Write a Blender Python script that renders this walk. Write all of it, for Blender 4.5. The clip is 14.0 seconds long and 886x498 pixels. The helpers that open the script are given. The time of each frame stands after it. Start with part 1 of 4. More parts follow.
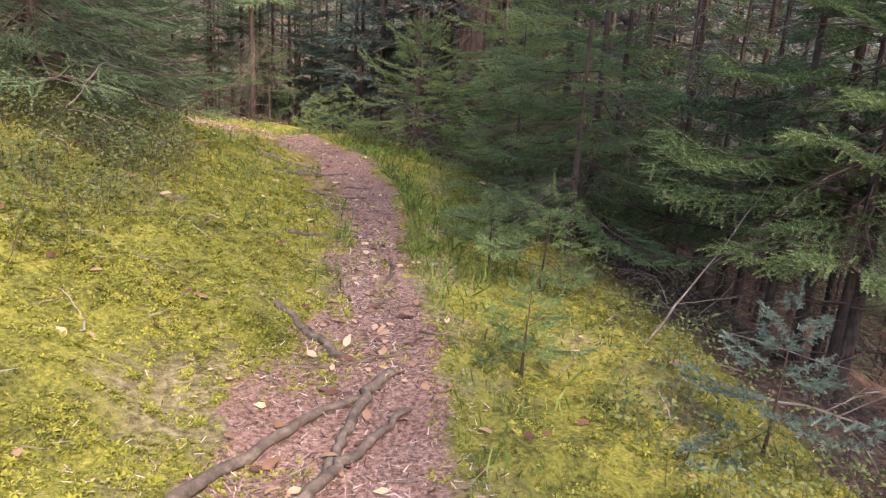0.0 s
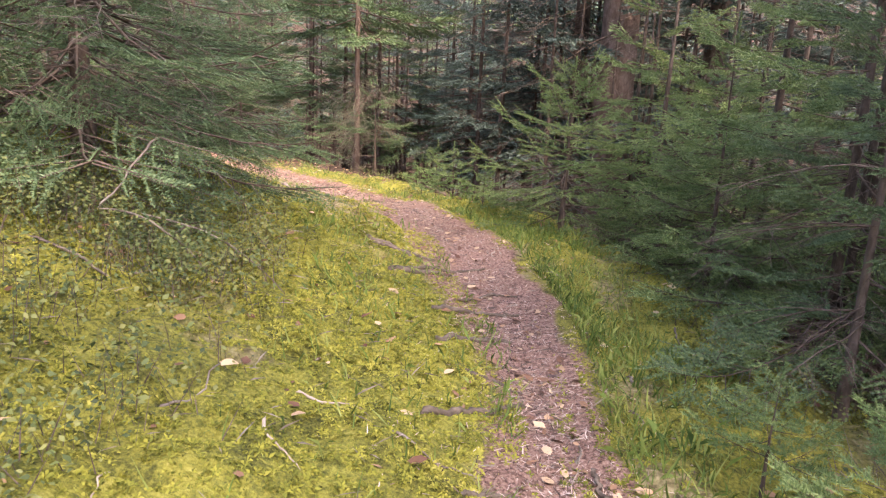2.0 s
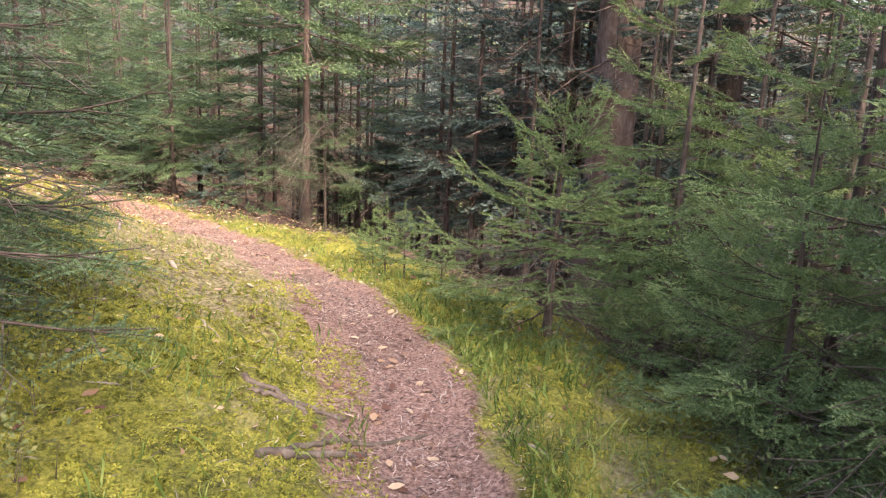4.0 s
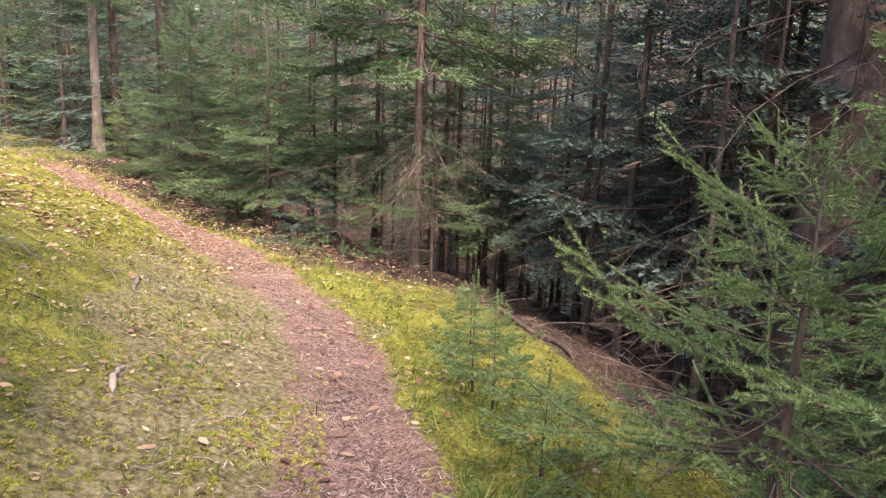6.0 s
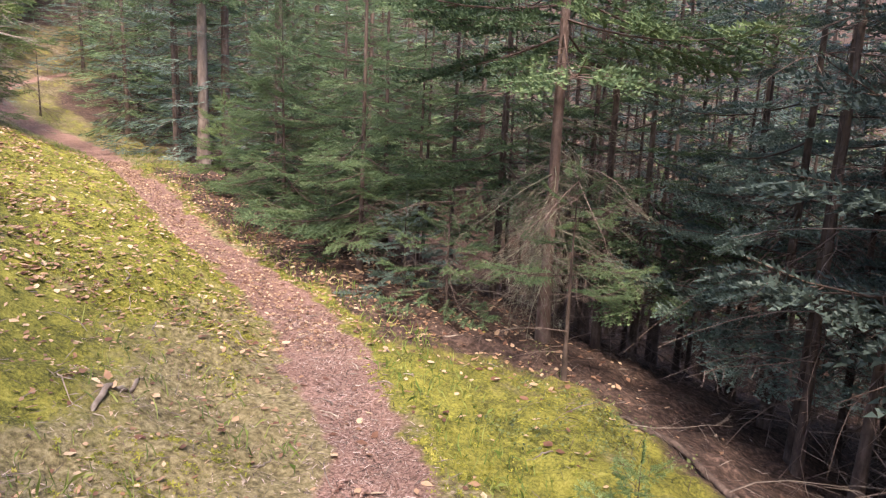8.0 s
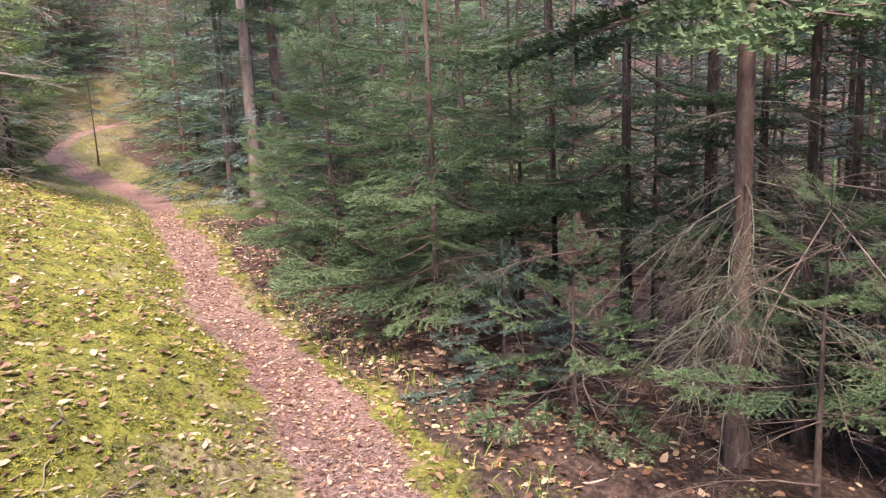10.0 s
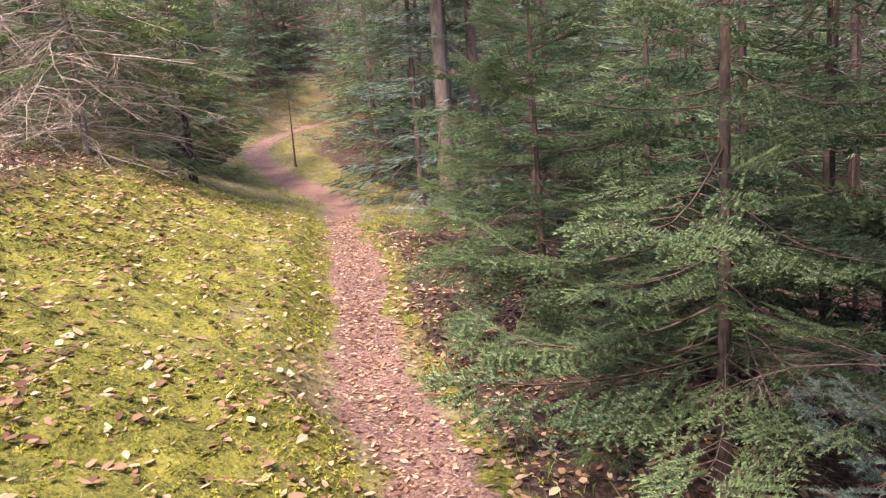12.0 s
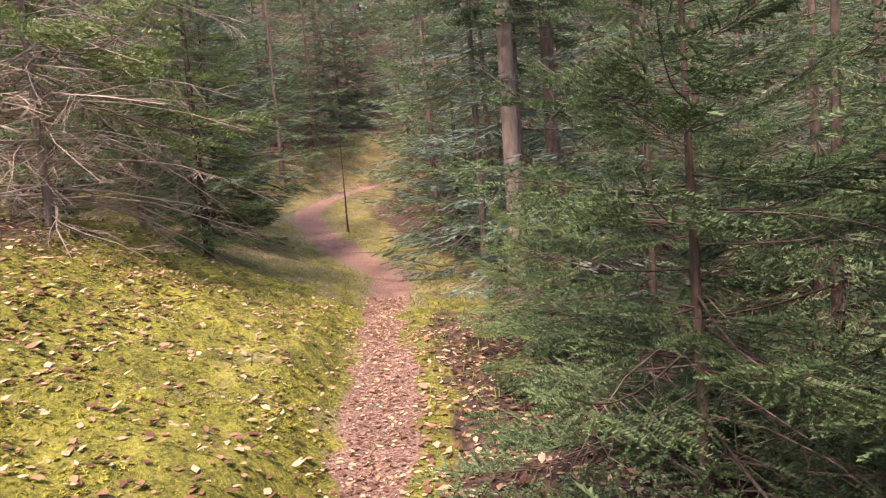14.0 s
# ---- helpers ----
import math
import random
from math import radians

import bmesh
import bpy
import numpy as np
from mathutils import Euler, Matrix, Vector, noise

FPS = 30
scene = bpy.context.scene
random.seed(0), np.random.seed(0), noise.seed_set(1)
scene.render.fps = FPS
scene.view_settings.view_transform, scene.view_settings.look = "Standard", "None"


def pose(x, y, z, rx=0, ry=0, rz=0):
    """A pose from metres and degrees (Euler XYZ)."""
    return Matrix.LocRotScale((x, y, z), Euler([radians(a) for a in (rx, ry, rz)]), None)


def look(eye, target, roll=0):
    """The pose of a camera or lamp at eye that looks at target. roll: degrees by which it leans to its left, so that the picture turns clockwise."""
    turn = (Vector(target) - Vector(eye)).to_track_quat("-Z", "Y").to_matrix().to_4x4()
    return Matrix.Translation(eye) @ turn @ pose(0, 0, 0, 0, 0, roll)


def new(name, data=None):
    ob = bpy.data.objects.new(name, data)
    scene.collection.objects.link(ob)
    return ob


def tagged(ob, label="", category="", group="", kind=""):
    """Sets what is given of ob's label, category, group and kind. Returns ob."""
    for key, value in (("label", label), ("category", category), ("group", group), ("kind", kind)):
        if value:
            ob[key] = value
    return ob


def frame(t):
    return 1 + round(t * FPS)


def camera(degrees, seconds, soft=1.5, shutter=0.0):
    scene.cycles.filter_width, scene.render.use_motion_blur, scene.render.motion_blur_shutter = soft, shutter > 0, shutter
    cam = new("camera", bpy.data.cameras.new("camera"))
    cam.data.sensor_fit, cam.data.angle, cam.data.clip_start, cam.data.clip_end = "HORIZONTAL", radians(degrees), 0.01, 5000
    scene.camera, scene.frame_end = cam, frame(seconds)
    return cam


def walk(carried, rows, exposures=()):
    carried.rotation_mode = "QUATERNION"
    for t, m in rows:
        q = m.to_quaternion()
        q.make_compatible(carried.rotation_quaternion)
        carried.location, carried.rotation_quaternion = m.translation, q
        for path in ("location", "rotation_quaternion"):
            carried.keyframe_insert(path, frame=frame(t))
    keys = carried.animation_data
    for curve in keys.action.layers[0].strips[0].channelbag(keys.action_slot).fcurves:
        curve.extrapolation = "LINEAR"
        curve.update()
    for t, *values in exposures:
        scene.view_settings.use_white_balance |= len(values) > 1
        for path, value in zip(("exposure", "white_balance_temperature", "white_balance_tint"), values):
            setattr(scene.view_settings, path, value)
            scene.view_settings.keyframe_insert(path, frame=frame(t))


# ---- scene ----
cam = camera(59.6, 14.0, soft=1.25, shutter=0.04)
PATH = [
    (0, (-0.108, 0.25, 1.399), (-0.056, 2.153, 0.786), 3.7),
    (0.5, (-0.183, 0.687, 1.433), (-0.206, 2.593, 0.827), 3.8),
    (1, (-0.238, 1.211, 1.444), (-0.335, 3.126, 0.875), 3.2),
    (1.5, (-0.47, 1.684, 1.44), (-0.642, 3.595, 0.875), 2.6),
    (2, (-0.622, 2.171, 1.392), (-0.815, 4.086, 0.847), 2.6),
    (2.5, (-0.674, 2.684, 1.429), (-0.862, 4.602, 0.893), 2.5),
    (3, (-0.756, 3.194, 1.434), (-0.926, 5.105, 0.871), 2.5),
    (3.2, (-0.725, 3.367, 1.429), (-0.876, 5.285, 0.885), 2.7),
    (5.3, (-0.398, 6.038, 1.316), (-0.732, 7.958, 0.866), 1.5),
    (5.5, (-0.465, 6.271, 1.307), (-0.907, 8.167, 0.846), 2.4),
    (6, (-0.592, 6.822, 1.3), (-1.161, 8.682, 0.836), 2.3),
    (6.5, (-0.656, 7.424, 1.322), (-1.304, 9.259, 0.86), 2.0),
    (7, (-0.891, 7.968, 1.298), (-1.674, 9.752, 0.843), 3.2),
    (7.5, (-1.108, 8.538, 1.238), (-1.946, 10.294, 0.772), 2.7),
    (8, (-1.393, 9.101, 1.225), (-2.278, 10.835, 0.77), 2.5),
    (8.2, (-1.565, 9.326, 1.212), (-2.48, 11.054, 0.791), 2.5),
    (10.3, (-2.844, 11.437, 0.953), (-3.954, 13.05, 0.546), -3.8),
    (10.5, (-2.99, 11.609, 0.925), (-4.125, 13.205, 0.519), -4.0),
    (11, (-3.414, 12.013, 0.949), (-4.617, 13.56, 0.554), -2.3),
    (11.5, (-3.764, 12.495, 0.851), (-5.164, 13.872, 0.468), -3.9),
    (12, (-4.245, 12.949, 0.802), (-5.72, 14.247, 0.425), -4.6),
    (12.5, (-4.693, 13.359, 0.758), (-6.198, 14.624, 0.389), -4.9),
    (13, (-5.086, 13.814, 0.794), (-6.604, 15.081, 0.498), -5.7),
    (13.5, (-5.584, 14.159, 0.79), (-7.123, 15.413, 0.553), -4.1),
    (14, (-6.038, 14.584, 0.748), (-7.637, 15.767, 0.536), -4.7),
]
walk(cam, [(t, look(eye, target, roll)) for t, eye, target, roll in PATH], exposures=[(0.0, 2.15, 6900, 22), (1.5, 2.45, 6900, 22), (3.2, 2.55, 6900, 20), (5.3, 2.25, 6700, 18), (8.2, 1.9, 6400, 22), (10.3, 2.0, 6200, 25), (14.0, 1.8, 7000, 28)])

# ---- world and light ----
SUN_EL, SUN_AZ = radians(56), radians(300)   # azimuth: direction the light comes from, counter-clockwise from +x
world = bpy.data.worlds.new("world")
scene.world = world
world.use_nodes = True
wn = world.node_tree.nodes
sky = wn.new("ShaderNodeTexSky")
sky.sky_type, sky.sun_disc = "NISHITA", False
sky.sun_elevation, sky.sun_rotation = SUN_EL, radians(90) - SUN_AZ
sky.air_density, sky.dust_density = 1.0, 2.0
wn["Background"].inputs["Strength"].default_value = 0.15
world.node_tree.links.new(sky.outputs[0], wn["Background"].inputs["Color"])
sun = new("sun", bpy.data.lights.new("sun", "SUN"))
sun.data.energy, sun.data.angle, sun.data.color = 2.4, radians(5), (1.0, 0.90, 0.74)
sun.matrix_world = look((0, 0, 0), (-math.cos(SUN_EL) * math.cos(SUN_AZ), -math.cos(SUN_EL) * math.sin(SUN_AZ), -math.sin(SUN_EL)))

rng = np.random.default_rng(7)


# ---- materials ----
def material(name, stops, scale=8.0, rough=0.9, island=0.0, bump=0.0, bump_scale=60.0, spec=0.25, stretch=(1, 1, 1), trans=0.0, obj=0.0):
    """A mottled surface: colour stops over noise at two scales, shifted per island and per object."""
    m = bpy.data.materials.new(name)
    m.use_nodes = True
    nt = m.node_tree
    N, L = nt.nodes, nt.links
    bsdf = N["Principled BSDF"]
    co = N.new("ShaderNodeTexCoord")
    mp = N.new("ShaderNodeMapping")
    mp.inputs["Scale"].default_value = stretch
    L.new(co.outputs["Object"], mp.inputs["Vector"])
    n1 = N.new("ShaderNodeTexNoise")
    n1.inputs["Scale"].default_value, n1.inputs["Detail"].default_value, n1.inputs["Roughness"].default_value = scale, 6, 0.65
    L.new(mp.outputs[0], n1.inputs["Vector"])
    value = n1.outputs["Fac"]
    geo, info = N.new("ShaderNodeNewGeometry"), N.new("ShaderNodeObjectInfo")
    for source, amount in ((geo.outputs["Random Per Island"], island), (info.outputs["Random"], obj)):
        if amount:
            ma = N.new("ShaderNodeMath")
            ma.operation = "MULTIPLY_ADD"
            sub = N.new("ShaderNodeMath")
            sub.operation = "SUBTRACT"
            sub.inputs[1].default_value = 0.5
            L.new(source, sub.inputs[0])
            L.new(sub.outputs[0], ma.inputs[0])
            ma.inputs[1].default_value = amount
            L.new(value, ma.inputs[2])
            value = ma.outputs[0]
    ramp = N.new("ShaderNodeValToRGB")
    el = ramp.color_ramp.elements
    while len(el) < len(stops):
        el.new(0.5)
    for e, (p, c) in zip(el, stops):
        e.position, e.color = p, (*c, 1)
    L.new(value, ramp.inputs[0])
    L.new(ramp.outputs[0], bsdf.inputs["Base Color"])
    bsdf.inputs["Roughness"].default_value = rough
    bsdf.inputs["Specular IOR Level"].default_value = spec
    if bump:
        n2 = N.new("ShaderNodeTexNoise")
        n2.inputs["Scale"].default_value, n2.inputs["Detail"].default_value = bump_scale, 4
        L.new(mp.outputs[0], n2.inputs["Vector"])
        b = N.new("ShaderNodeBump")
        b.inputs["Strength"].default_value, b.inputs["Distance"].default_value = bump, 0.02
        L.new(n2.outputs["Fac"], b.inputs["Height"])
        L.new(b.outputs[0], bsdf.inputs["Normal"])
    if trans:
        out = N["Material Output"]
        tr, mix = N.new("ShaderNodeBsdfTranslucent"), N.new("ShaderNodeMixShader")
        mix.inputs[0].default_value = trans
        L.new(ramp.outputs[0], tr.inputs["Color"])
        L.new(bsdf.outputs[0], mix.inputs[1])
        L.new(tr.outputs[0], mix.inputs[2])
        L.new(mix.outputs[0], out.inputs["Surface"])
    return m


NEEDLE = material("spruce_needles", [(0.2, (0.046, 0.074, 0.036)), (0.5, (0.104, 0.158, 0.074)), (0.8, (0.20, 0.268, 0.118))], 1.5, 0.5, 0.5, trans=0.32, obj=0.25)
NEEDLE_BLUE = material("fir_needles_bluish", [(0.2, (0.056, 0.086, 0.068)), (0.5, (0.120, 0.172, 0.132)), (0.8, (0.22, 0.28, 0.212))], 1.5, 0.45, 0.5, trans=0.3, obj=0.2)
NEEDLE_FRESH = material("fresh_spruce_needles", [(0.2, (0.070, 0.112, 0.040)), (0.5, (0.145, 0.210, 0.076)), (0.8, (0.27, 0.335, 0.128))], 1.5, 0.45, 0.5, trans=0.35, obj=0.2)
# darker green for firs right of the bend, their shade put into the colour
NEEDLE_SHADE = material("shade_darkened_needles", [(0.2, (0.030, 0.052, 0.025)), (0.5, (0.070, 0.112, 0.050)), (0.8, (0.14, 0.20, 0.082))], 1.5, 0.5, 0.5, trans=0.26, obj=0.2)
# greyer, darker copy of the spruce needles: the stand's shade is in the colour
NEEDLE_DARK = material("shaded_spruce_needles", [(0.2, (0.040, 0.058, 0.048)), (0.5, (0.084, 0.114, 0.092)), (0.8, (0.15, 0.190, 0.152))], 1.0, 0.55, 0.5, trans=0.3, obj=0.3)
BARK = material("spruce_bark", [(0.25, (0.035, 0.024, 0.018)), (0.5, (0.105, 0.072, 0.055)), (0.75, (0.20, 0.145, 0.115))], 14, 0.95, bump=0.9, bump_scale=45, stretch=(1, 1, 0.35), obj=0.15)
BARK_DARK = material("dark_young_bark", [(0.25, (0.028, 0.020, 0.016)), (0.5, (0.080, 0.057, 0.045)), (0.75, (0.16, 0.12, 0.098))], 20, 0.95, bump=0.6, bump_scale=60, stretch=(1, 1, 0.4), obj=0.2)
BARK_RED = material("reddish_pine_bark", [(0.25, (0.05, 0.032, 0.026)), (0.5, (0.125, 0.084, 0.068)), (0.75, (0.22, 0.165, 0.14))], 16, 0.95, bump=0.8, bump_scale=50, stretch=(1, 1, 0.4))
BARK_PALE = material("pale_grey_bark", [(0.25, (0.075, 0.055, 0.042)), (0.5, (0.17, 0.13, 0.102)), (0.75, (0.28, 0.225, 0.185))], 12, 0.9, bump=0.6, bump_scale=40, stretch=(1, 1, 0.3))
DEADWOOD = material("grey_dead_wood", [(0.25, (0.06, 0.045, 0.035)), (0.5, (0.16, 0.125, 0.10)), (0.75, (0.30, 0.255, 0.21))], 9, 0.9, 0.3, bump=0.3)
DEADWOOD_PALE = material("bleached_dead_twigs", [(0.25, (0.16, 0.12, 0.09)), (0.5, (0.30, 0.24, 0.185)), (0.75, (0.44, 0.37, 0.30))], 9, 0.9, 0.4)
DEADWOOD_BROWN = material("brown_dead_twigs", [(0.25, (0.045, 0.031, 0.025)), (0.5, (0.125, 0.088, 0.070)), (0.75, (0.23, 0.175, 0.142))], 9, 0.9, 0.4)
LICHEN = material("lichen_covered_twigs", [(0.25, (0.085, 0.075, 0.052)), (0.5, (0.18, 0.165, 0.115)), (0.75, (0.30, 0.285, 0.20))], 9, 0.9, 0.4)
ROOT = material("worn_root_wood", [(0.25, (0.04, 0.030, 0.022)), (0.5, (0.115, 0.086, 0.064)), (0.75, (0.22, 0.172, 0.13))], 18, 0.8, bump=0.5, bump_scale=70)
MOSS = material("yellow_green_moss", [(0.2, (0.060, 0.064, 0.014)), (0.4, (0.16, 0.165, 0.026)), (0.58, (0.285, 0.272, 0.040)), (0.8, (0.42, 0.37, 0.085))], 2.2, 0.9, 0.32, trans=0.22)
GRASS = material("grass_blades", [(0.25, (0.06, 0.10, 0.02)), (0.5, (0.14, 0.20, 0.04)), (0.75, (0.28, 0.31, 0.085))], 3.0, 0.6, 0.5, trans=0.25)
BILBERRY = material("bilberry_leaves", [(0.25, (0.04, 0.055, 0.020)), (0.5, (0.105, 0.130, 0.038)), (0.75, (0.20, 0.20, 0.066))], 2.0, 0.6, 0.5, trans=0.2)
LEAF = material("fallen_beech_leaves", [(0.2, (0.12, 0.055, 0.034)), (0.45, (0.26, 0.145, 0.082)), (0.65, (0.40, 0.255, 0.15)), (0.85, (0.52, 0.38, 0.24))], 3.0, 0.65, 0.8, trans=0.15)
LITTER = material("red_brown_needle_litter", [(0.2, (0.045, 0.03, 0.025)), (0.5, (0.21, 0.14, 0.115)), (0.8, (0.48, 0.37, 0.31))], 3.0, 0.9, 0.9)

GROUND = bpy.data.materials.new("forest_floor")
GROUND.use_nodes = True


def ground_material(m):
    nt = m.node_tree
    N, L = nt.nodes, nt.links
    bsdf = N["Principled BSDF"]
    co = N.new("ShaderNodeTexCoord")

    def tex(scale, detail=6, rough=0.65):
        n = N.new("ShaderNodeTexNoise")
        n.inputs["Scale"].default_value, n.inputs["Detail"].default_value, n.inputs["Roughness"].default_value = scale, detail, rough
        L.new(co.outputs["Object"], n.inputs["Vector"])
        return n.outputs["Fac"]

    def ramp(fac, stops):
        r = N.new("ShaderNodeValToRGB")
        el = r.color_ramp.elements
        while len(el) < len(stops):
            el.new(0.5)
        for e, (p, c) in zip(el, stops):
            e.position, e.color = p, (*c, 1)
        L.new(fac, r.inputs[0])
        return r.outputs[0]

    def mix(fac, a, b):
        x = N.new("ShaderNodeMix")
        x.data_type = "RGBA"
        L.new(fac, x.inputs[0])
        L.new(a, x.inputs[6])
        L.new(b, x.inputs[7])
        return x.outputs[2]

    def att(name):
        a = N.new("ShaderNodeAttribute")
        a.attribute_name = name
        return a.outputs["Fac"]

    def edged(a, noise_fac, k, sharp):
        """The mask a with a ragged edge."""
        s = N.new("ShaderNodeMath")
        s.operation = "MULTIPLY_ADD"
        L.new(noise_fac, s.inputs[0])
        s.inputs[1].default_value = k
        L.new(a, s.inputs[2])
        r = N.new("ShaderNodeMapRange")
        L.new(s.outputs[0], r.inputs[0])
        r.inputs[1].default_value, r.inputs[2].default_value = 0.5 + k / 2 - sharp, 0.5 + k / 2 + sharp
        return r.outputs[0]

    both = N.new("ShaderNodeMath")
    both.operation = "MULTIPLY_ADD"
    half = N.new("ShaderNodeMath")
    half.operation = "MULTIPLY"
    half.inputs[1].default_value, both.inputs[1].default_value = 0.4, 0.6
    L.new(tex(5.0), half.inputs[0])
    L.new(tex(48.0, 8, 0.75), both.inputs[0])
    L.new(half.outputs[0], both.inputs[2])
    moss = ramp(both.outputs[0], [(0.37, (0.028, 0.034, 0.010)), (0.46, (0.12, 0.118, 0.026)), (0.55, (0.25, 0.235, 0.042)), (0.67, (0.39, 0.34, 0.095))])
    thin = ramp(tex(30.0), [(0.32, (0.07, 0.055, 0.028)), (0.5, (0.20, 0.165, 0.08)), (0.7, (0.38, 0.32, 0.18))])
    path = ramp(tex(55.0, 8, 0.75), [(0.34, (0.045, 0.027, 0.022)), (0.46, (0.185, 0.106, 0.080)), (0.58, (0.34, 0.212, 0.166)), (0.74, (0.52, 0.38, 0.315))])
    dark = ramp(tex(22.0, 8, 0.7), [(0.32, (0.02, 0.014, 0.011)), (0.5, (0.07, 0.045, 0.034)), (0.68, (0.18, 0.115, 0.088))])
    fine, coarse = tex(9.0), tex(1.6)
    col = mix(edged(att("worn"), fine, 0.9, 0.16), moss, thin)
    col = mix(edged(att("litter"), fine, 0.7, 0.14), col, dark)
    col = mix(edged(att("path"), fine, 0.5, 0.13), col, path)
    hue = N.new("ShaderNodeHueSaturation")
    val = N.new("ShaderNodeMapRange")
    L.new(coarse, val.inputs[0])
    val.inputs[1].default_value, val.inputs[2].default_value, val.inputs[3].default_value, val.inputs[4].default_value = 0.3, 0.7, 0.78, 1.2
    L.new(val.outputs[0], hue.inputs["Value"])
    L.new(col, hue.inputs["Color"])
    L.new(hue.outputs[0], bsdf.inputs["Base Color"])
    bsdf.inputs["Roughness"].default_value = 0.95
    bsdf.inputs["Specular IOR Level"].default_value = 0.15
    b = N.new("ShaderNodeBump")
    b.inputs["Strength"].default_value, b.inputs["Distance"].default_value = 0.8, 0.025
    L.new(tex(60.0, 8, 0.7), b.inputs["Height"])
    L.new(b.outputs[0], bsdf.inputs["Normal"])


ground_material(GROUND)

# ---- the lie of the land ----
# footpath: x, y, z, half width
TRAIL = [(-0.2, -8, 0.15, .35), (-0.3, -3, 0.1, .4), (-0.36, 0, 0.05, .42), (-0.37, 2.4, 0.0, .43), (-0.30, 3.3, 0.0, .30), (-0.38, 4.05, -.04, .27), (-0.45, 4.8, -.10, .24),
         (-0.48, 5.6, -.16, .25), (-0.66, 6.4, -.16, .33), (-0.85, 7.0, -.16, .38), (-1.07, 7.9, -.18, .38), (-1.38, 8.8, -.26, .34), (-1.86, 9.7, -.31, .33),
         (-2.15, 10.3, -.43, .30), (-2.67, 11.25, -.60, .29), (-3.27, 12.1, -.65, .28), (-4.05, 12.9, -.72, .26), (-4.70, 13.6, -.79, .27), (-5.42, 14.1, -.80, .27),
         (-6.1, 14.5, -.79, .25), (-6.75, 14.93, -.79, .24), (-8.04, 15.6, -.77, .24), (-8.87, 16.17, -.75, .22), (-10.2, 17.08, -.73, .23), (-11.9, 18.15, -.76, .21),
         (-13.2, 19.0, -.80, .20), (-16.1, 21.0, -1.02, .28), (-17.3, 21.7, -1.04, .32), (-19.5, 22.2, -.84, .36), (-22.0, 22.9, -.55, .33), (-24.5, 24.0, -.15, .30), (-26.0, 26.5, .25, .2), (-27, 31, .6, .05), (-29, 40, 1, .03)]
TR = np.array(TRAIL)


def smooth_trail():
    """Points every few centimetres along a smooth curve through the trail."""
    out = []
    for i in range(1, len(TR) - 2):
        p0, p1, p2, p3 = TR[i - 1:i + 3]
        n = max(4, int(np.linalg.norm(p2[:2] - p1[:2]) / 0.08))
        for u in np.arange(n) / n:
            out.append(0.5 * (2 * p1 + (p2 - p0) * u + (2 * p0 - 5 * p1 + 4 * p2 - p3) * u * u + (3 * p1 - p0 - 3 * p2 + p3) * u ** 3))
    return np.array(out)


CURVE = smooth_trail()
TAN = np.gradient(CURVE[:, :2], axis=0)
TAN /= np.linalg.norm(TAN, axis=1)[:, None]
KNOTS = CURVE[::6]


def smoothstep(a, b, x):
    u = np.clip((x - a) / (b - a), 0, 1)
    return u * u * (3 - 2 * u)


def lattice(ix, iy, seed):
    h = (ix.astype(np.int64) * 374761393 + iy.astype(np.int64) * 668265263 + seed * 974634777) & 0xFFFFFFFF
    h = ((h ^ (h >> 13)) * 1274126177) & 0xFFFFFFFF
    return ((h ^ (h >> 16)) & 0xFFFF) / 65535.0


def value_noise(x, y, seed=0):
    ix, iy = np.floor(x), np.floor(y)
    u, v = x - ix, y - iy
    u, v = u * u * (3 - 2 * u), v * v * (3 - 2 * v)
    a, b = lattice(ix, iy, seed), lattice(ix + 1, iy, seed)
    c, d = lattice(ix, iy + 1, seed), lattice(ix + 1, iy + 1, seed)
    return (a * (1 - u) + b * u) * (1 - v) + (c * (1 - u) + d * u) * v - 0.5


def trail_coords(x, y):
    """For points: the nearest trail index, and the signed offset from it (left positive)."""
    x, y = np.atleast_1d(np.asarray(x, float)), np.atleast_1d(np.asarray(y, float))
    idx, off = np.empty(len(x), int), np.empty(len(x))
    for a in range(0, len(x), 20000):
        s = slice(a, a + 20000)
        k = np.argmin((x[s, None] - KNOTS[None, :, 0]) ** 2 + (y[s, None] - KNOTS[None, :, 1]) ** 2, axis=1) * 6
        best, bd = k, np.full(len(k), 1e9)
        for j in range(-4, 5):
            kk = np.clip(k + j, 0, len(CURVE) - 1)
            d = (x[s] - CURVE[kk, 0]) ** 2 + (y[s] - CURVE[kk, 1]) ** 2
            best, bd = np.where(d < bd, kk, best), np.minimum(d, bd)
        dx, dy = x[s] - CURVE[best, 0], y[s] - CURVE[best, 1]
        idx[s], off[s] = best, np.sqrt(bd) * np.sign(TAN[best, 0] * dy - TAN[best, 1] * dx)
    return idx, off


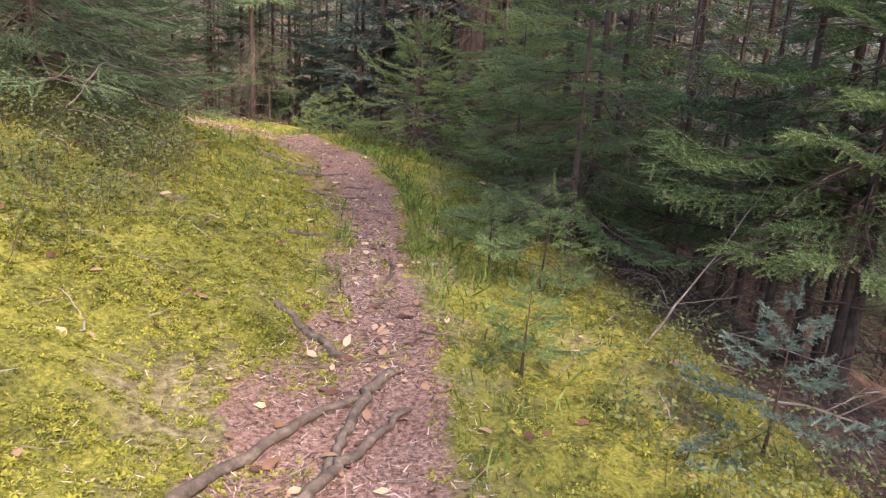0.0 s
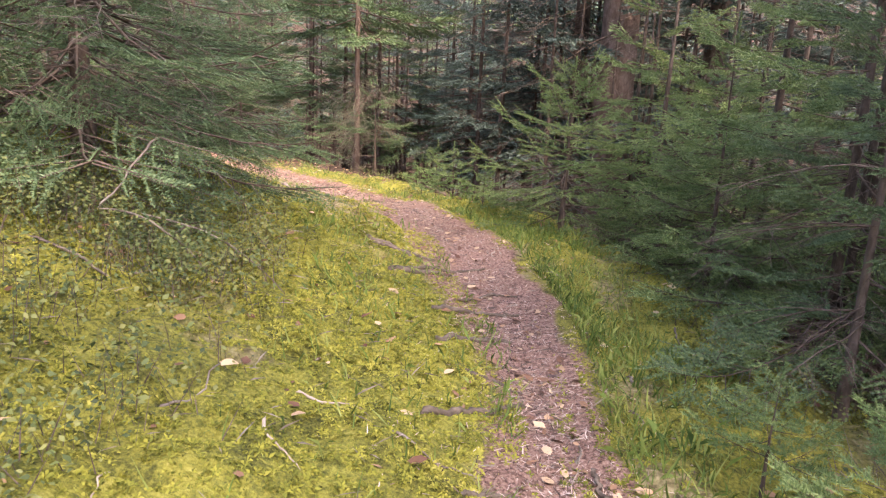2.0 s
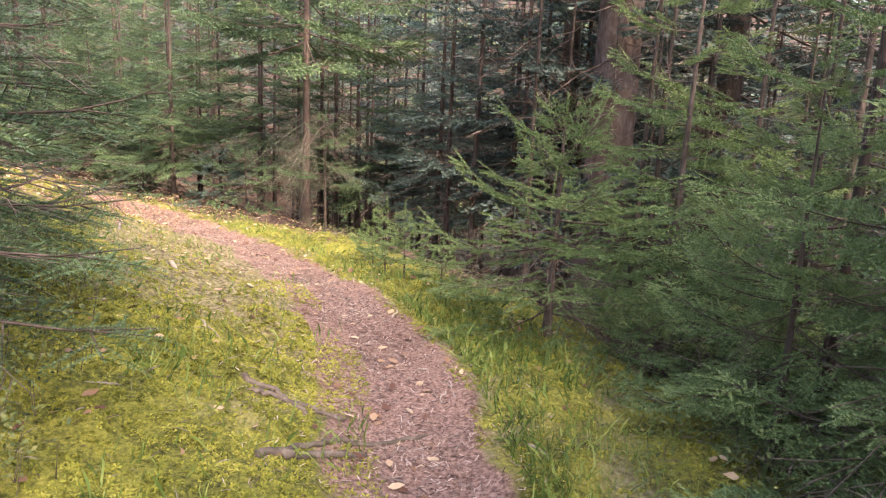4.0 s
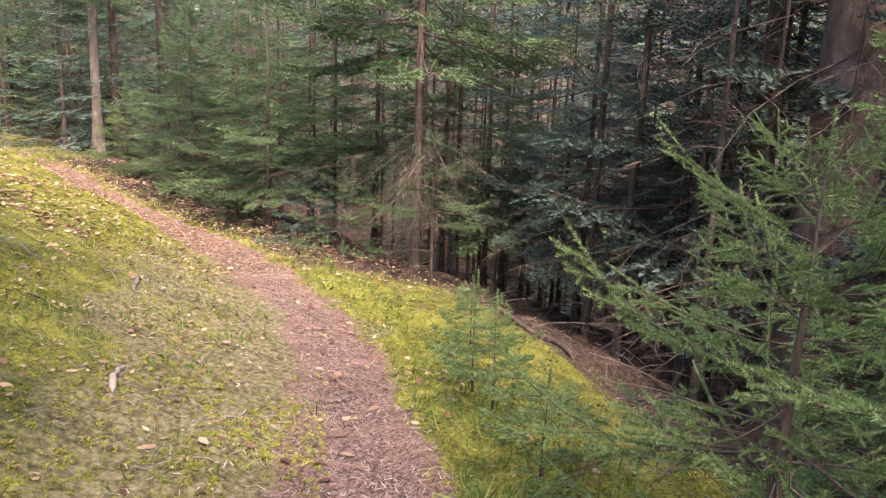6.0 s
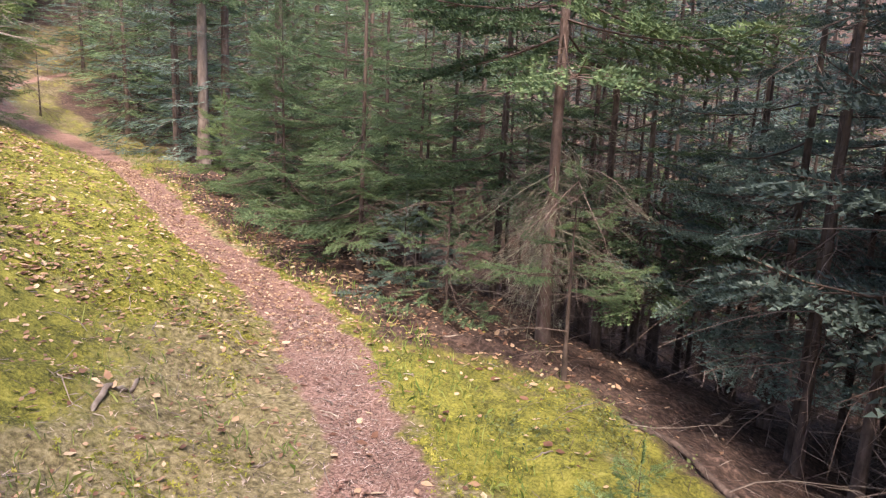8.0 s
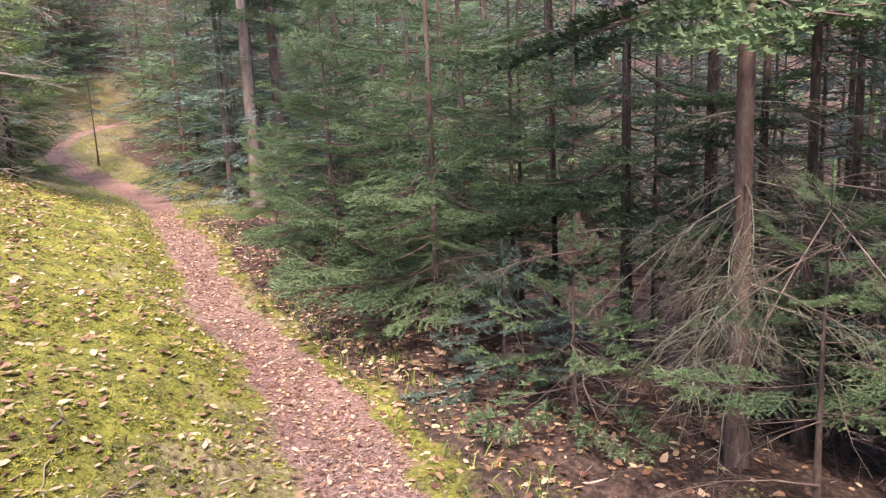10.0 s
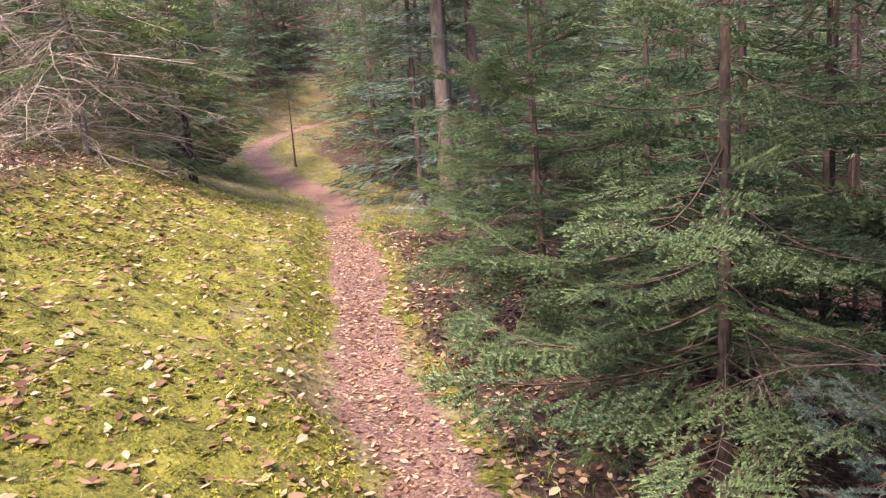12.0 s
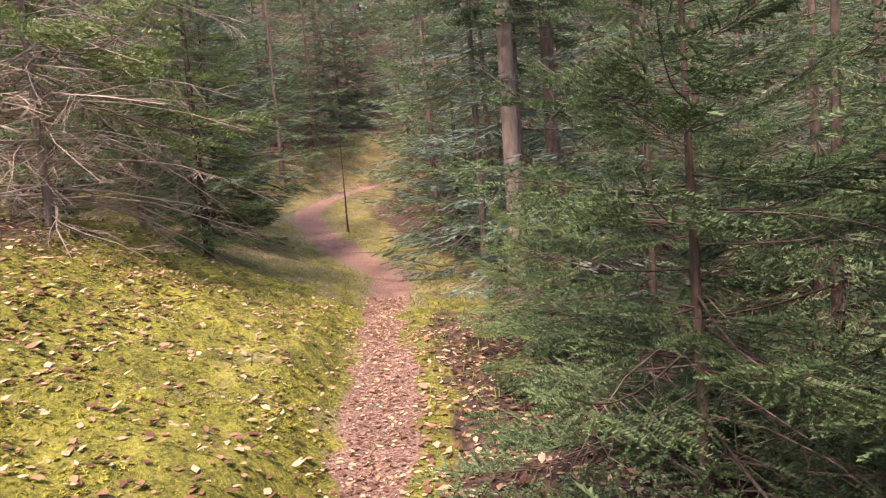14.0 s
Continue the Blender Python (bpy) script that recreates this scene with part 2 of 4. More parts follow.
def land(x, y, rough=True):
    """Ground height, with the bank on the left and the drop on the right."""
    x, y = np.atleast_1d(np.asarray(x, float)), np.atleast_1d(np.asarray(y, float))
    k, d = trail_coords(x, y)
    yy, zc, hw = CURVE[k, 1], CURVE[k, 2], CURVE[k, 3]
    out = np.abs(d) - hw
    bank = 0.20 * smoothstep(13.0, 15.0, yy) * (1 - smoothstep(17.5, 20, yy))       # lip beside the narrow part
    rise = 0.17 + 0.03 * smoothstep(6, 4, yy) + 0.06 * smoothstep(13, 15, yy)
    left = bank * smoothstep(0.0, 0.35, out) + rise * np.maximum(out, 0) ** 1.05 + 0.10 * np.clip(out, 0, 3) ** 1.6
    left = np.where(left > 1.2, 1.2 + (left - 1.2) * 0.5, left)
    left = np.where(left > 4, 4 + (left - 4) * 0.1, left)
    o = np.maximum(out, 0)
    drop = 0.10 * o + 0.26 * np.maximum(o - 0.9, 0) + 0.16 * np.maximum(o - 1.9, 0)
    drop = drop * (1 - 0.22 * smoothstep(10, 13, yy)) * (1 - 0.75 * smoothstep(17, 21, yy))
    drop = np.where(drop > 4, 4 + (drop - 4) * 0.15, drop)
    z = zc + np.where(d > 0, left, -drop)
    far = smoothstep(60, 140, np.hypot(x + 8, y - 12))
    z = z * (1 - far) + 12 * smoothstep(24, 66, np.hypot(x + 7, y - 11))
    if rough:
        off_path = smoothstep(-0.05, 0.25, out)
        z = z + 0.25 * value_noise(x * .35, y * .35, 3) * smoothstep(0.5, 2.5, out)
        z = z + off_path * (0.08 * value_noise(x * 2.2, y * 2.2, 1) + 0.075 * value_noise(x * 6, y * 6, 2) + 0.05 * value_noise(x * 13, y * 13, 5))
        z = z + 0.03 * value_noise(x * 3, y * 3, 7) + 0.016 * value_noise(x * 13, y * 13, 8)
        z = z - 0.03 * (1 - smoothstep(-0.25, 0.02, out))
    return z


def z_at(x, y):
    return float(land([x], [y])[0])


# ---- mesh building ----
def make_mesh(name, verts, faces, mat, smooth=False, mats=None, index=None):
    """A mesh from vertex and triangle or quad arrays."""
    verts, faces = np.asarray(verts, np.float32), np.asarray(faces, np.int32)
    me = bpy.data.meshes.new(name)
    n, k = faces.shape
    me.vertices.add(len(verts))
    me.vertices.foreach_set("co", verts.ravel())
    me.loops.add(n * k)
    me.loops.foreach_set("vertex_index", faces.ravel())
    me.polygons.add(n)
    me.polygons.foreach_set("loop_start", np.arange(0, n * k, k, dtype=np.int32))
    if smooth:
        me.polygons.foreach_set("use_smooth", np.ones(n, bool))
    me.materials.append(mat)
    for extra in mats or ():
        me.materials.append(extra)
    if index is not None:
        me.polygons.foreach_set("material_index", np.asarray(index, np.int32))
    me.update(calc_edges=True)
    return me


def join(pieces):
    """Vertex and face arrays of several pieces as one."""
    vs, fs, n = [], [], 0
    for v, f in pieces:
        vs.append(v)
        fs.append(f + n)
        n += len(v)
    return np.concatenate(vs), np.concatenate(fs)


def tube(points, radii, sides=5):
    """A tapering tube along points, as quads."""
    p, r = np.asarray(points, float), np.asarray(radii, float)
    t = np.gradient(p, axis=0)
    t /= np.linalg.norm(t, axis=1)[:, None] + 1e-9
    ref = np.where(np.abs(t[:, 2:3]) > 0.9, [[1.0, 0, 0]], [[0, 0, 1.0]])
    a = np.cross(t, ref)
    a /= np.linalg.norm(a, axis=1)[:, None] + 1e-9
    b = np.cross(t, a)
    ang = np.arange(sides) * 2 * math.pi / sides
    v = p[:, None] + r[:, None, None] * (np.cos(ang)[None, :, None] * a[:, None] + np.sin(ang)[None, :, None] * b[:, None])
    n = len(p)
    i, j = np.meshgrid(np.arange(n - 1), np.arange(sides), indexing="ij")
    jn = (j + 1) % sides
    f = np.stack([i * sides + j, i * sides + jn, (i + 1) * sides + jn, (i + 1) * sides + j], -1).reshape(-1, 4)
    return v.reshape(-1, 3), f


def part(name, me, parent, label=""):
    ob = new(name, me)
    ob.parent = parent
    return tagged(ob, label) if label else ob


def thing(name, at, label, category, group="", turn=0.0, scale=1.0):
    e = new(name)
    e.empty_display_size = 0.1
    e.matrix_basis = Matrix.Translation(at) @ Matrix.Rotation(turn, 4, "Z") @ Matrix.Scale(scale, 4)
    return tagged(e, label, category, group)


# ---- branches ----
def needle_shoot(o, d, up, length, step, nl, nw, rows=3):
    """One shoot clad in needles: rows of thin triangles that lean forward, all round it or combed to its sides."""
    d = d / np.linalg.norm(d)
    side = np.cross(d, up)
    side /= np.linalg.norm(side) + 1e-9
    upn = np.cross(side, d)
    n = max(4, int(length / step))
    u = (np.arange(n) + 0.5) / n
    base = o + d * (u * length)[:, None]
    lean = (1.0 - 0.45 * u ** 3)[:, None] * nl
    angles = {3: (8, 172, 90), 5: (-25, 205, 35, 145, 90)}[rows]
    vs = []
    for a in angles:
        out = side * math.cos(radians(a)) + upn * math.sin(radians(a))
        flat = np.cross(d, out)
        slack = rng.uniform(-0.5, 0.5, (n, 1)) * length / n
        tip = base + (out * 0.82 + d * 0.57) * lean + rng.normal(0, 0.13, (n, 3)) * nl
        w = d * nw + flat * nw * 0.6
        vs.append(np.stack([base + d * slack - w, base + d * slack + w, tip], 1).reshape(-1, 3))
    end = o + d * length
    vs.append(np.stack([end - side * nw * 1.6, end + side * nw * 1.6, end + d * nl * 0.8]))
    v = np.concatenate(vs)
    return v, np.arange(len(v)).reshape(-1, 3)


def fuzzy_shoot(o, d, up, length, hw):
    """One needle-clad shoot seen from further off: a slim blade."""
    d = d / np.linalg.norm(d)
    side = np.cross(d, up)
    side /= np.linalg.norm(side) + 1e-9
    upn = np.cross(side, d)
    sag = np.array([0, 0, rng.uniform(-0.10, 0.06) * length])
    mid, tip = o + d * length * 0.5 + sag, o + d * length
    a = rng.uniform(-0.9, 0.9)
    w = (side * math.cos(a) + upn * math.sin(a)) * hw
    return np.array([o, mid + w, mid - w, tip]), np.array([(0, 2, 1), (1, 2, 3)])


def live_branch(level, droop=0.12, seed=0, sparse=1.0):
    """A flat spray one metre long along +x, its tips slightly raised: needles, wood."""
    needles, wood = [], []
    up = np.array([0, 0, 1.0])
    # side twigs, forks a twig, needle step, needle length, needle width, rows, forking wood
    spec = {0: (7, 2.0, 0.010, 0.022, 0.0030, 5, True), 1: (10, 3.8, 0.019, 0.024, 0.0060, 3, True), 4: (11, 4.2, 0.0120, 0.020, 0.0038, 3, True), 6: (12, 5.0, 0.0085, 0.0115, 0.0019, 3, True), 5: (6, 1.6, 0.020, 0.060, 0.0070, 3, True),
            2: (9, 3.2, 0, 0.0066, 0, 0, False), 3: (8, 0.4, 0, 0.030, 0, 0, False)}[level]
    sides, subs, step, nl, nw, rows, fork = spec

    def shoot(o, d, length):
        if level in (2, 3):
            return fuzzy_shoot(o, d, up, length, nl * rng.uniform(.8, 1.25))
        return needle_shoot(o, d, up, length, step, nl, nw, rows)

    def axis(u):
        return np.array([u, 0, -droop * math.sin(u * math.pi * 0.75) + 0.10 * u * u])
    us = np.linspace(0, 1, 7 if fork else 3)
    wood.append(tube([axis(u) for u in us], 0.0062 * (1 - 0.85 * us) + 0.0008, 3))
    needles.append(shoot(axis(0.80), axis(1.0) - axis(0.80), 0.24))
    if level == 0:
        for a in (0.35, 0.5, 0.65):
            needles.append(shoot(axis(a), axis(a + 0.15) - axis(a), 0.15))
    for i in range(sides):
        u = 0.14 + 0.82 * (i + rng.uniform(-.3, .3)) / sides
        for s in (1, -1):
            if rng.random() > 0.93 * sparse:
                continue
            length = (0.42 * (1 - u) ** 0.75 + 0.08) * rng.uniform(0.75, 1.15)
            ang = radians(rng.uniform(42, 62)) * s
            d = np.array([math.cos(ang), math.sin(ang), rng.uniform(-0.22, 0.05)])
            o = axis(u)
            if fork:
                wood.append(tube([o, o + d * length * .5, o + d * length], [0.0026, 0.002, 0.0008], 3))
            if level in (2, 3):
                for q in ((.20, .38, .56, .74) if level == 2 else (.30, .52, .72)):
                    needles.append(shoot(o + d * length * q, d, min({2: .10, 3: .15}[level], length * .42)))
            else:
                needles.append(shoot(o + d * length * .22, d, length * .8))
            n = int(round(subs * length / 0.42))
            for j in range(n):
                w = 0.22 + 0.7 * (j + 0.5) / n
                for q in (1, -1):
                    a2 = ang + q * radians(rng.uniform(35, 55))
                    d2 = np.array([math.cos(a2), math.sin(a2), rng.uniform(-0.30, 0.05)])
                    l2 = (0.14 * (1 - w) + 0.05) * rng.uniform(0.8, 1.2)
                    needles.append(shoot(o + d * length * w, d2, l2))
    return join(needles), join(wood)


def dead_branch(density=9, seed=0, sides=3):
    """A bare drooping branch one metre long with side twigs."""
    wood = []

    def axis(u):
        return np.array([u, 0.05 * math.sin(5 * u + seed), -0.25 * u * u])
    us = np.linspace(0, 1, 5)
    wood.append(tube([axis(u) for u in us], 0.0058 * (1 - 0.85 * us) + 0.0006, sides))
    for i in range(density):
        u = rng.uniform(0.12, 0.95)
        s = rng.choice((1, -1))
        length = (0.40 * (1 - u) + 0.10) * rng.uniform(0.6, 1.2)
        ang = radians(rng.uniform(30, 70)) * s
        d = np.array([math.cos(ang), math.sin(ang), rng.uniform(-0.6, 0.1)])
        o = axis(u)
        bend = np.array([0, 0, -0.12 * length])
        wood.append(tube([o, o + d * length * .5, o + d * length + bend], [0.0026, 0.0018, 0.0006], 3))
        for q in range(2 if density > 7 else 1):
            w = rng.uniform(0.3, 0.9)
            d2 = np.array([d[0] + rng.normal(0, .5), d[1] + rng.normal(0, .5), d[2] - 0.2])
            o2 = o + d * length * w
            wood.append(tube([o2, o2 + d2 * length * 0.35], [0.0022, 0.0007], 3))
    return join(wood)


LIVE = {lv: [live_branch(lv, dr) for dr in (0.08, 0.16, 0.26)] for lv in (0, 1, 2, 3, 4, 5, 6)}
DEAD = [dead_branch(9, s) for s in range(4)]
TANGLE = [dead_branch(24, s) for s in range(4)]
DEAD_THIN = [dead_branch(5, s) for s in range(4)]


def place(v, o, yaw, pitch, length, roll=0.0):
    """A branch template's vertices set at o, turned and scaled."""
    cr, sr, cp, sp, cy, sy = math.cos(roll), math.sin(roll), math.cos(pitch), math.sin(pitch), math.cos(yaw), math.sin(yaw)
    rx = np.array([[1, 0, 0], [0, cr, -sr], [0, sr, cr]])
    ry = np.array([[cp, 0, -sp], [0, 1, 0], [sp, 0, cp]])
    rz = np.array([[cy, -sy, 0], [sy, cy, 0], [0, 0, 1]])
    return (v * length) @ (rz @ ry @ rx).T + o


def stem_curve(height, bend=0.03, n=14, seed=1):
    u = np.linspace(0, 1, n)
    return np.stack([bend * height * (0.4 * np.sin(3 * u + seed) - 0.4 * math.sin(seed)), bend * height * (0.4 * np.cos(2.3 * u + seed * 2) - 0.4 * math.cos(seed * 2)), u * height], 1)


def spray_mesh(name, needles, wood, needle_mat, wood_mat):
    """Needles and the twigs that carry them, as one mesh of triangles."""
    (a, af), (b, bf) = needles, wood
    bt = np.concatenate([bf[:, [0, 1, 2]], bf[:, [0, 2, 3]]])
    return make_mesh(name, np.concatenate([a, b]), np.concatenate([af, bt + len(a)]), needle_mat, mats=(wood_mat,), index=np.r_[np.zeros(len(af)), np.ones(len(bt))])


SPRAYS = {}


def spray(level, needle, wood):
    """The shared branch meshes of one level of detail and colour."""
    key = (level, needle.name, wood.name)
    if key not in SPRAYS:
        SPRAYS[key] = [spray_mesh("branch", n, w, needle, wood) for n, w in LIVE[level]]
    return SPRAYS[key]


DEAD_MESH = {}


def bare(mat, tangled=False):
    key = (mat.name, tangled)
    if key not in DEAD_MESH:
        DEAD_MESH[key] = [make_mesh("dead_branch", v, f, mat) for v, f in (TANGLE if tangled else DEAD)]
    return DEAD_MESH[key]


def branch_pose(o, yaw, pitch, length, roll):
    return Matrix.Translation(o) @ Matrix.Rotation(yaw, 4, "Z") @ Matrix.Rotation(-pitch, 4, "Y") @ Matrix.Rotation(roll, 4, "X") @ Matrix.Scale(length, 4)


def near_conifer(kind, x, y, label, height, radius, girth, base=0.1, level=1, count=40, needle=None, bark=None, dead=0, dead_top=1.0, dead_len=0.8, dead_mat=None,
                 bend=0.015, seed=1, raise_tip=45, low_pitch=-4, shape=0.75, category="tree", group="young firs", facing=None, top=None, dead_base=0.1, droop=(-25, 12), tilt=(0, 0), low=None, tangled=False):
    """A conifer that stands close to the trail: each branch is a part of its own."""
    r = np.random.default_rng(seed)
    e = thing(kind, (x, y, z_at(x, y)), label, category, group)
    e.matrix_basis = e.matrix_basis @ Matrix.Rotation(tilt[0], 4, "X") @ Matrix.Rotation(tilt[1], 4, "Y")
    n = 16
    curve = stem_curve(height, bend, n, seed)
    u = np.linspace(0, 1, n)
    rr = girth / 2 * ((1 - u) * 0.93 + 0.05) * (1 + 0.4 * np.exp(-u * height / 0.2))
    v, f = tube(np.concatenate([[curve[0] - [0, 0, .35]], curve]), np.r_[rr[0], rr], 10)
    part("trunk", make_mesh("trunk", v, f, bark, True), e)

    def at(z):
        return np.array([np.interp(z / height, u, curve[:, i]) for i in range(3)])
    yaw = r.uniform(0, 6.28)
    top = top or height * 0.985
    for i in range(count):
        z = base + (top - base) * ((i + r.uniform(0, .8)) / count) ** (low or (0.9 if height < 3 else 1.7))
        frac = (height - z) / (height - base)
        length = radius * frac ** shape * r.uniform(0.7, 1.15) + 0.06
        yaw += 2.4 + r.uniform(-.35, .35)
        pitch = radians(raise_tip * (1 - frac) ** 1.3 + low_pitch * frac + r.uniform(-9, 9))
        ob = part("branch", spray(level, needle, bark)[r.integers(3)], e)
        ob.matrix_basis = branch_pose(at(z), yaw, pitch, length, r.uniform(-.3, .3))
    if top >= height * 0.98 and count:
        a, af = needle_shoot(at(height * 0.96), np.array([0, 0, 1.0]), np.array([1.0, 0, 0]), 0.08 + 0.05 * min(height, 3), 0.008, 0.02, 0.003, 5)
        part("leader", make_mesh("leader", a, af, needle), e)
    for i in range(dead):
        ob = part("dead_branch", bare(dead_mat or DEADWOOD_BROWN, tangled)[r.integers(4)], e)
        turn = r.uniform(0, 6.28) if facing is None else facing + r.normal(0, 0.8)
        ob.matrix_basis = branch_pose(at(r.uniform(dead_base, dead_top)), turn, radians(r.uniform(*droop)), dead_len * r.uniform(0.5, 1.2), r.uniform(-.6, .6))
    return e


def conifer_meshes(name, height, radius, girth, base=0.0, level=1, density=10.0, needle=None, bark=None, dead=0, dead_top=0.0, dead_len=0.8, bend=0.02, seed=1, top=None, raise_tip=35, low_pitch=-8, dead_mat=None, shape=0.8, spread=1.0, split=6.0):
    """The meshes of one conifer: trunk, live crown from height `base` up to `top`, dead twigs below."""
    top = top or height
    curve = stem_curve(height, bend, 16, seed)

    def at(z):
        u = np.clip(z / height, 0, 1)
        return np.array([np.interp(u, np.linspace(0, 1, 16), curve[:, i]) for i in range(3)])
    u = np.linspace(0, 1, 16)
    rr = girth / 2 * ((1 - u) * 0.93 + 0.04) * (1 + 0.5 * np.exp(-u * height / 0.25))
    v, f = tube(curve, rr, 10)
    low = v[:10].copy()
    low[:, 2] -= 0.45
    v2 = np.concatenate([low, v])
    f2 = np.concatenate([np.array([[j, (j + 1) % 10, 10 + (j + 1) % 10, 10 + j] for j in range(10)]), f + 10])
    meshes = {"trunk": make_mesh(name + "_trunk", v2, f2, bark, True)}
    nv, wv = [], []
    lower = max(0, int(density * (min(split, top) - base)))
    count = lower + int(1.9 * max(0, top - max(split, base)))
    yaw = rng.uniform(0, 6.28)
    for i in range(count):
        low_part = i < lower
        if low_part:
            z = base + (min(split, top) - base) * ((i + rng.uniform(0, .8)) / lower)
        else:
            z = max(split, base) + (top - max(split, base)) * ((i - lower + rng.uniform(0, .8)) / (count - lower))
        frac = (height - z) / (height - base + 1e-6)
        length = radius * (frac ** shape) * rng.uniform(0.72, 1.12) + 0.05
        yaw += 2.4 + rng.uniform(-.35, .35)
        pitch = radians(raise_tip * (1 - frac) ** 1.5 + low_pitch * frac + rng.uniform(-9, 9))
        (a, af), (b, bf) = LIVE[level if low_part else 3][rng.integers(3)]
        o = at(z)
        roll = rng.uniform(-.3, .3)
        nv.append((place(a, o, yaw, pitch, length * spread, roll), af))
        wv.append((place(b, o, yaw, pitch, length * spread, roll), bf))
    if count:
        if top >= height:     # leader
            nv.append(needle_shoot(at(height * 0.97), np.array([0, 0, 1.0]), np.array([1.0, 0, 0]), 0.10 + 0.04 * height, 0.02, 0.035, 0.004))
        meshes["crown"] = spray_mesh(name + "_crown", join(nv), join(wv), needle, bark)
    if dead:
        dv = []
        for i in range(dead):
            z = rng.uniform(0.15, dead_top)
            yaw = rng.uniform(0, 6.28)
            b, bf = DEAD_THIN[rng.integers(4)]
            dv.append((place(b, at(z), yaw, radians(rng.uniform(-25, 12)), dead_len * rng.uniform(0.5, 1.2), rng.uniform(-.6, .6)), bf))
        v, f = join(dv)
        meshes["dead_wood"] = make_mesh(name + "_dead", v, f, dead_mat or DEADWOOD_BROWN)
    return meshes


def plant(kind, meshes, x, y, label, category="tree", group="", turn=0.0, scale=1.0, sink=0.0):
    e = thing(kind, (x, y, z_at(x, y) - sink), label, category, group, turn, scale)
    for k, me in meshes.items():
        ob = part(k, me, e)
        if k == "dead_wood":
            ob["kind"] = "stuff"
    return e


def thicket(name, templates, spots_, label):
    """Trees past counting as one mesh: each spot is x, y, turn, scale."""
    vs, fs, mi, slots, n = [], [], [], [], 0
    flat = []
    for meshes in templates:
        pieces = []
        for me in meshes.values():
            me.calc_loop_triangles()
            v, t, m = np.empty(len(me.vertices) * 3, np.float32), np.empty(len(me.loop_triangles) * 3, np.int32), np.empty(len(me.loop_triangles), np.int32)
            me.vertices.foreach_get("co", v)
            me.loop_triangles.foreach_get("vertices", t)
            me.loop_triangles.foreach_get("material_index", m)
            for mat in me.materials:
                if mat not in slots:
                    slots.append(mat)
            pieces.append((v.reshape(-1, 3), t.reshape(-1, 3), np.array([slots.index(mat) for mat in me.materials])[m]))
        flat.append(pieces)
    for i, (x, y, turn, scale) in enumerate(spots_):
        c, s_ = math.cos(turn), math.sin(turn)
        m = np.array([[c, -s_, 0], [s_, c, 0], [0, 0, 1]]) * scale
        o = np.array([x, y, z_at(x, y)])
        for v, t, k in flat[i % len(flat)]:
            vs.append(v @ m.T + o)
            fs.append(t + n)
            mi.append(k)
            n += len(v)
    tagged(new(name, make_mesh(name, np.concatenate(vs), np.concatenate(fs), slots[0], mats=slots[1:], index=np.concatenate(mi))), label, "trees", kind="stuff")


# ---- ground ----
def axis_steps(a, b, step, far):
    fine = np.arange(a, b, step)
    g = step * 1.22 ** np.arange(1, 60)
    out = np.cumsum(g)
    out = out[out < far]
    return np.concatenate([a - out[::-1], fine, b - step + out])


def build_ground():
    xs, ys = axis_steps(-27.0, 3.0, 0.07, 260), axis_steps(-0.5, 27.0, 0.07, 260)
    X, Y = np.meshgrid(xs, ys, indexing="ij")
    x, y = X.ravel(), Y.ravel()
    z = land(x, y)
    nx, ny = len(xs), len(ys)
    i, j = np.meshgrid(np.arange(nx - 1), np.arange(ny - 1), indexing="ij")
    f = np.stack([i * ny + j, (i + 1) * ny + j, (i + 1) * ny + j + 1, i * ny + j + 1], -1).reshape(-1, 4)
    me = make_mesh("ground", np.stack([x, y, z], 1), f, GROUND, True)
    k, d = trail_coords(x, y)
    yy, hw = CURVE[k, 1], CURVE[k, 3]
    out = np.abs(d) - hw + 0.16 * value_noise(x * 2.1, y * 2.1, 51) + 0.14 * value_noise(x * 6, y * 6, 52)
    values = {
        "path": 1 - smoothstep(-0.12, 0.12, out),
        "worn": np.where(d > 0, (1 - smoothstep(0.3, 1.7, out)) * smoothstep(7.5, 9.5, yy) * (1 - smoothstep(12.8, 14.2, yy)), 0.0) + 0.35 * (1 - smoothstep(0.0, 0.25, out)) + 0.5 * smoothstep(18.3, 20.3, yy) + np.clip(0.9 * value_noise(x * 1.1, y * 1.1, 61) + 0.9 * value_noise(x * 3.1, y * 3.1, 62) - 0.05, 0, 0.6),
        "litter": (1 - 0.6 * smoothstep(17.5, 19.5, yy)) * np.where(d < 0, smoothstep(1.0, 2.0, out) + smoothstep(0.0, 0.4, out) * smoothstep(12.6, 14.0, yy), smoothstep(3.0 - 1.6 * smoothstep(13, 15, yy), 6.0 - 3.0 * smoothstep(13, 15, yy), out) * 0.75),
    }
    away = smoothstep(17, 24, np.hypot(x + 7, y - 11))
    values["litter"] = np.maximum(values["litter"], away * np.where(np.abs(d) < 3, 0.5, 1.0))
    for name, v in values.items():
        a = me.attributes.new(name, "FLOAT", "POINT")
        a.data.foreach_set("value", np.clip(v, 0, 1).astype(np.float32))
    tagged(new("ground", me), "mossy forest floor with a worn red-brown footpath", "ground", kind="structure")


build_ground()
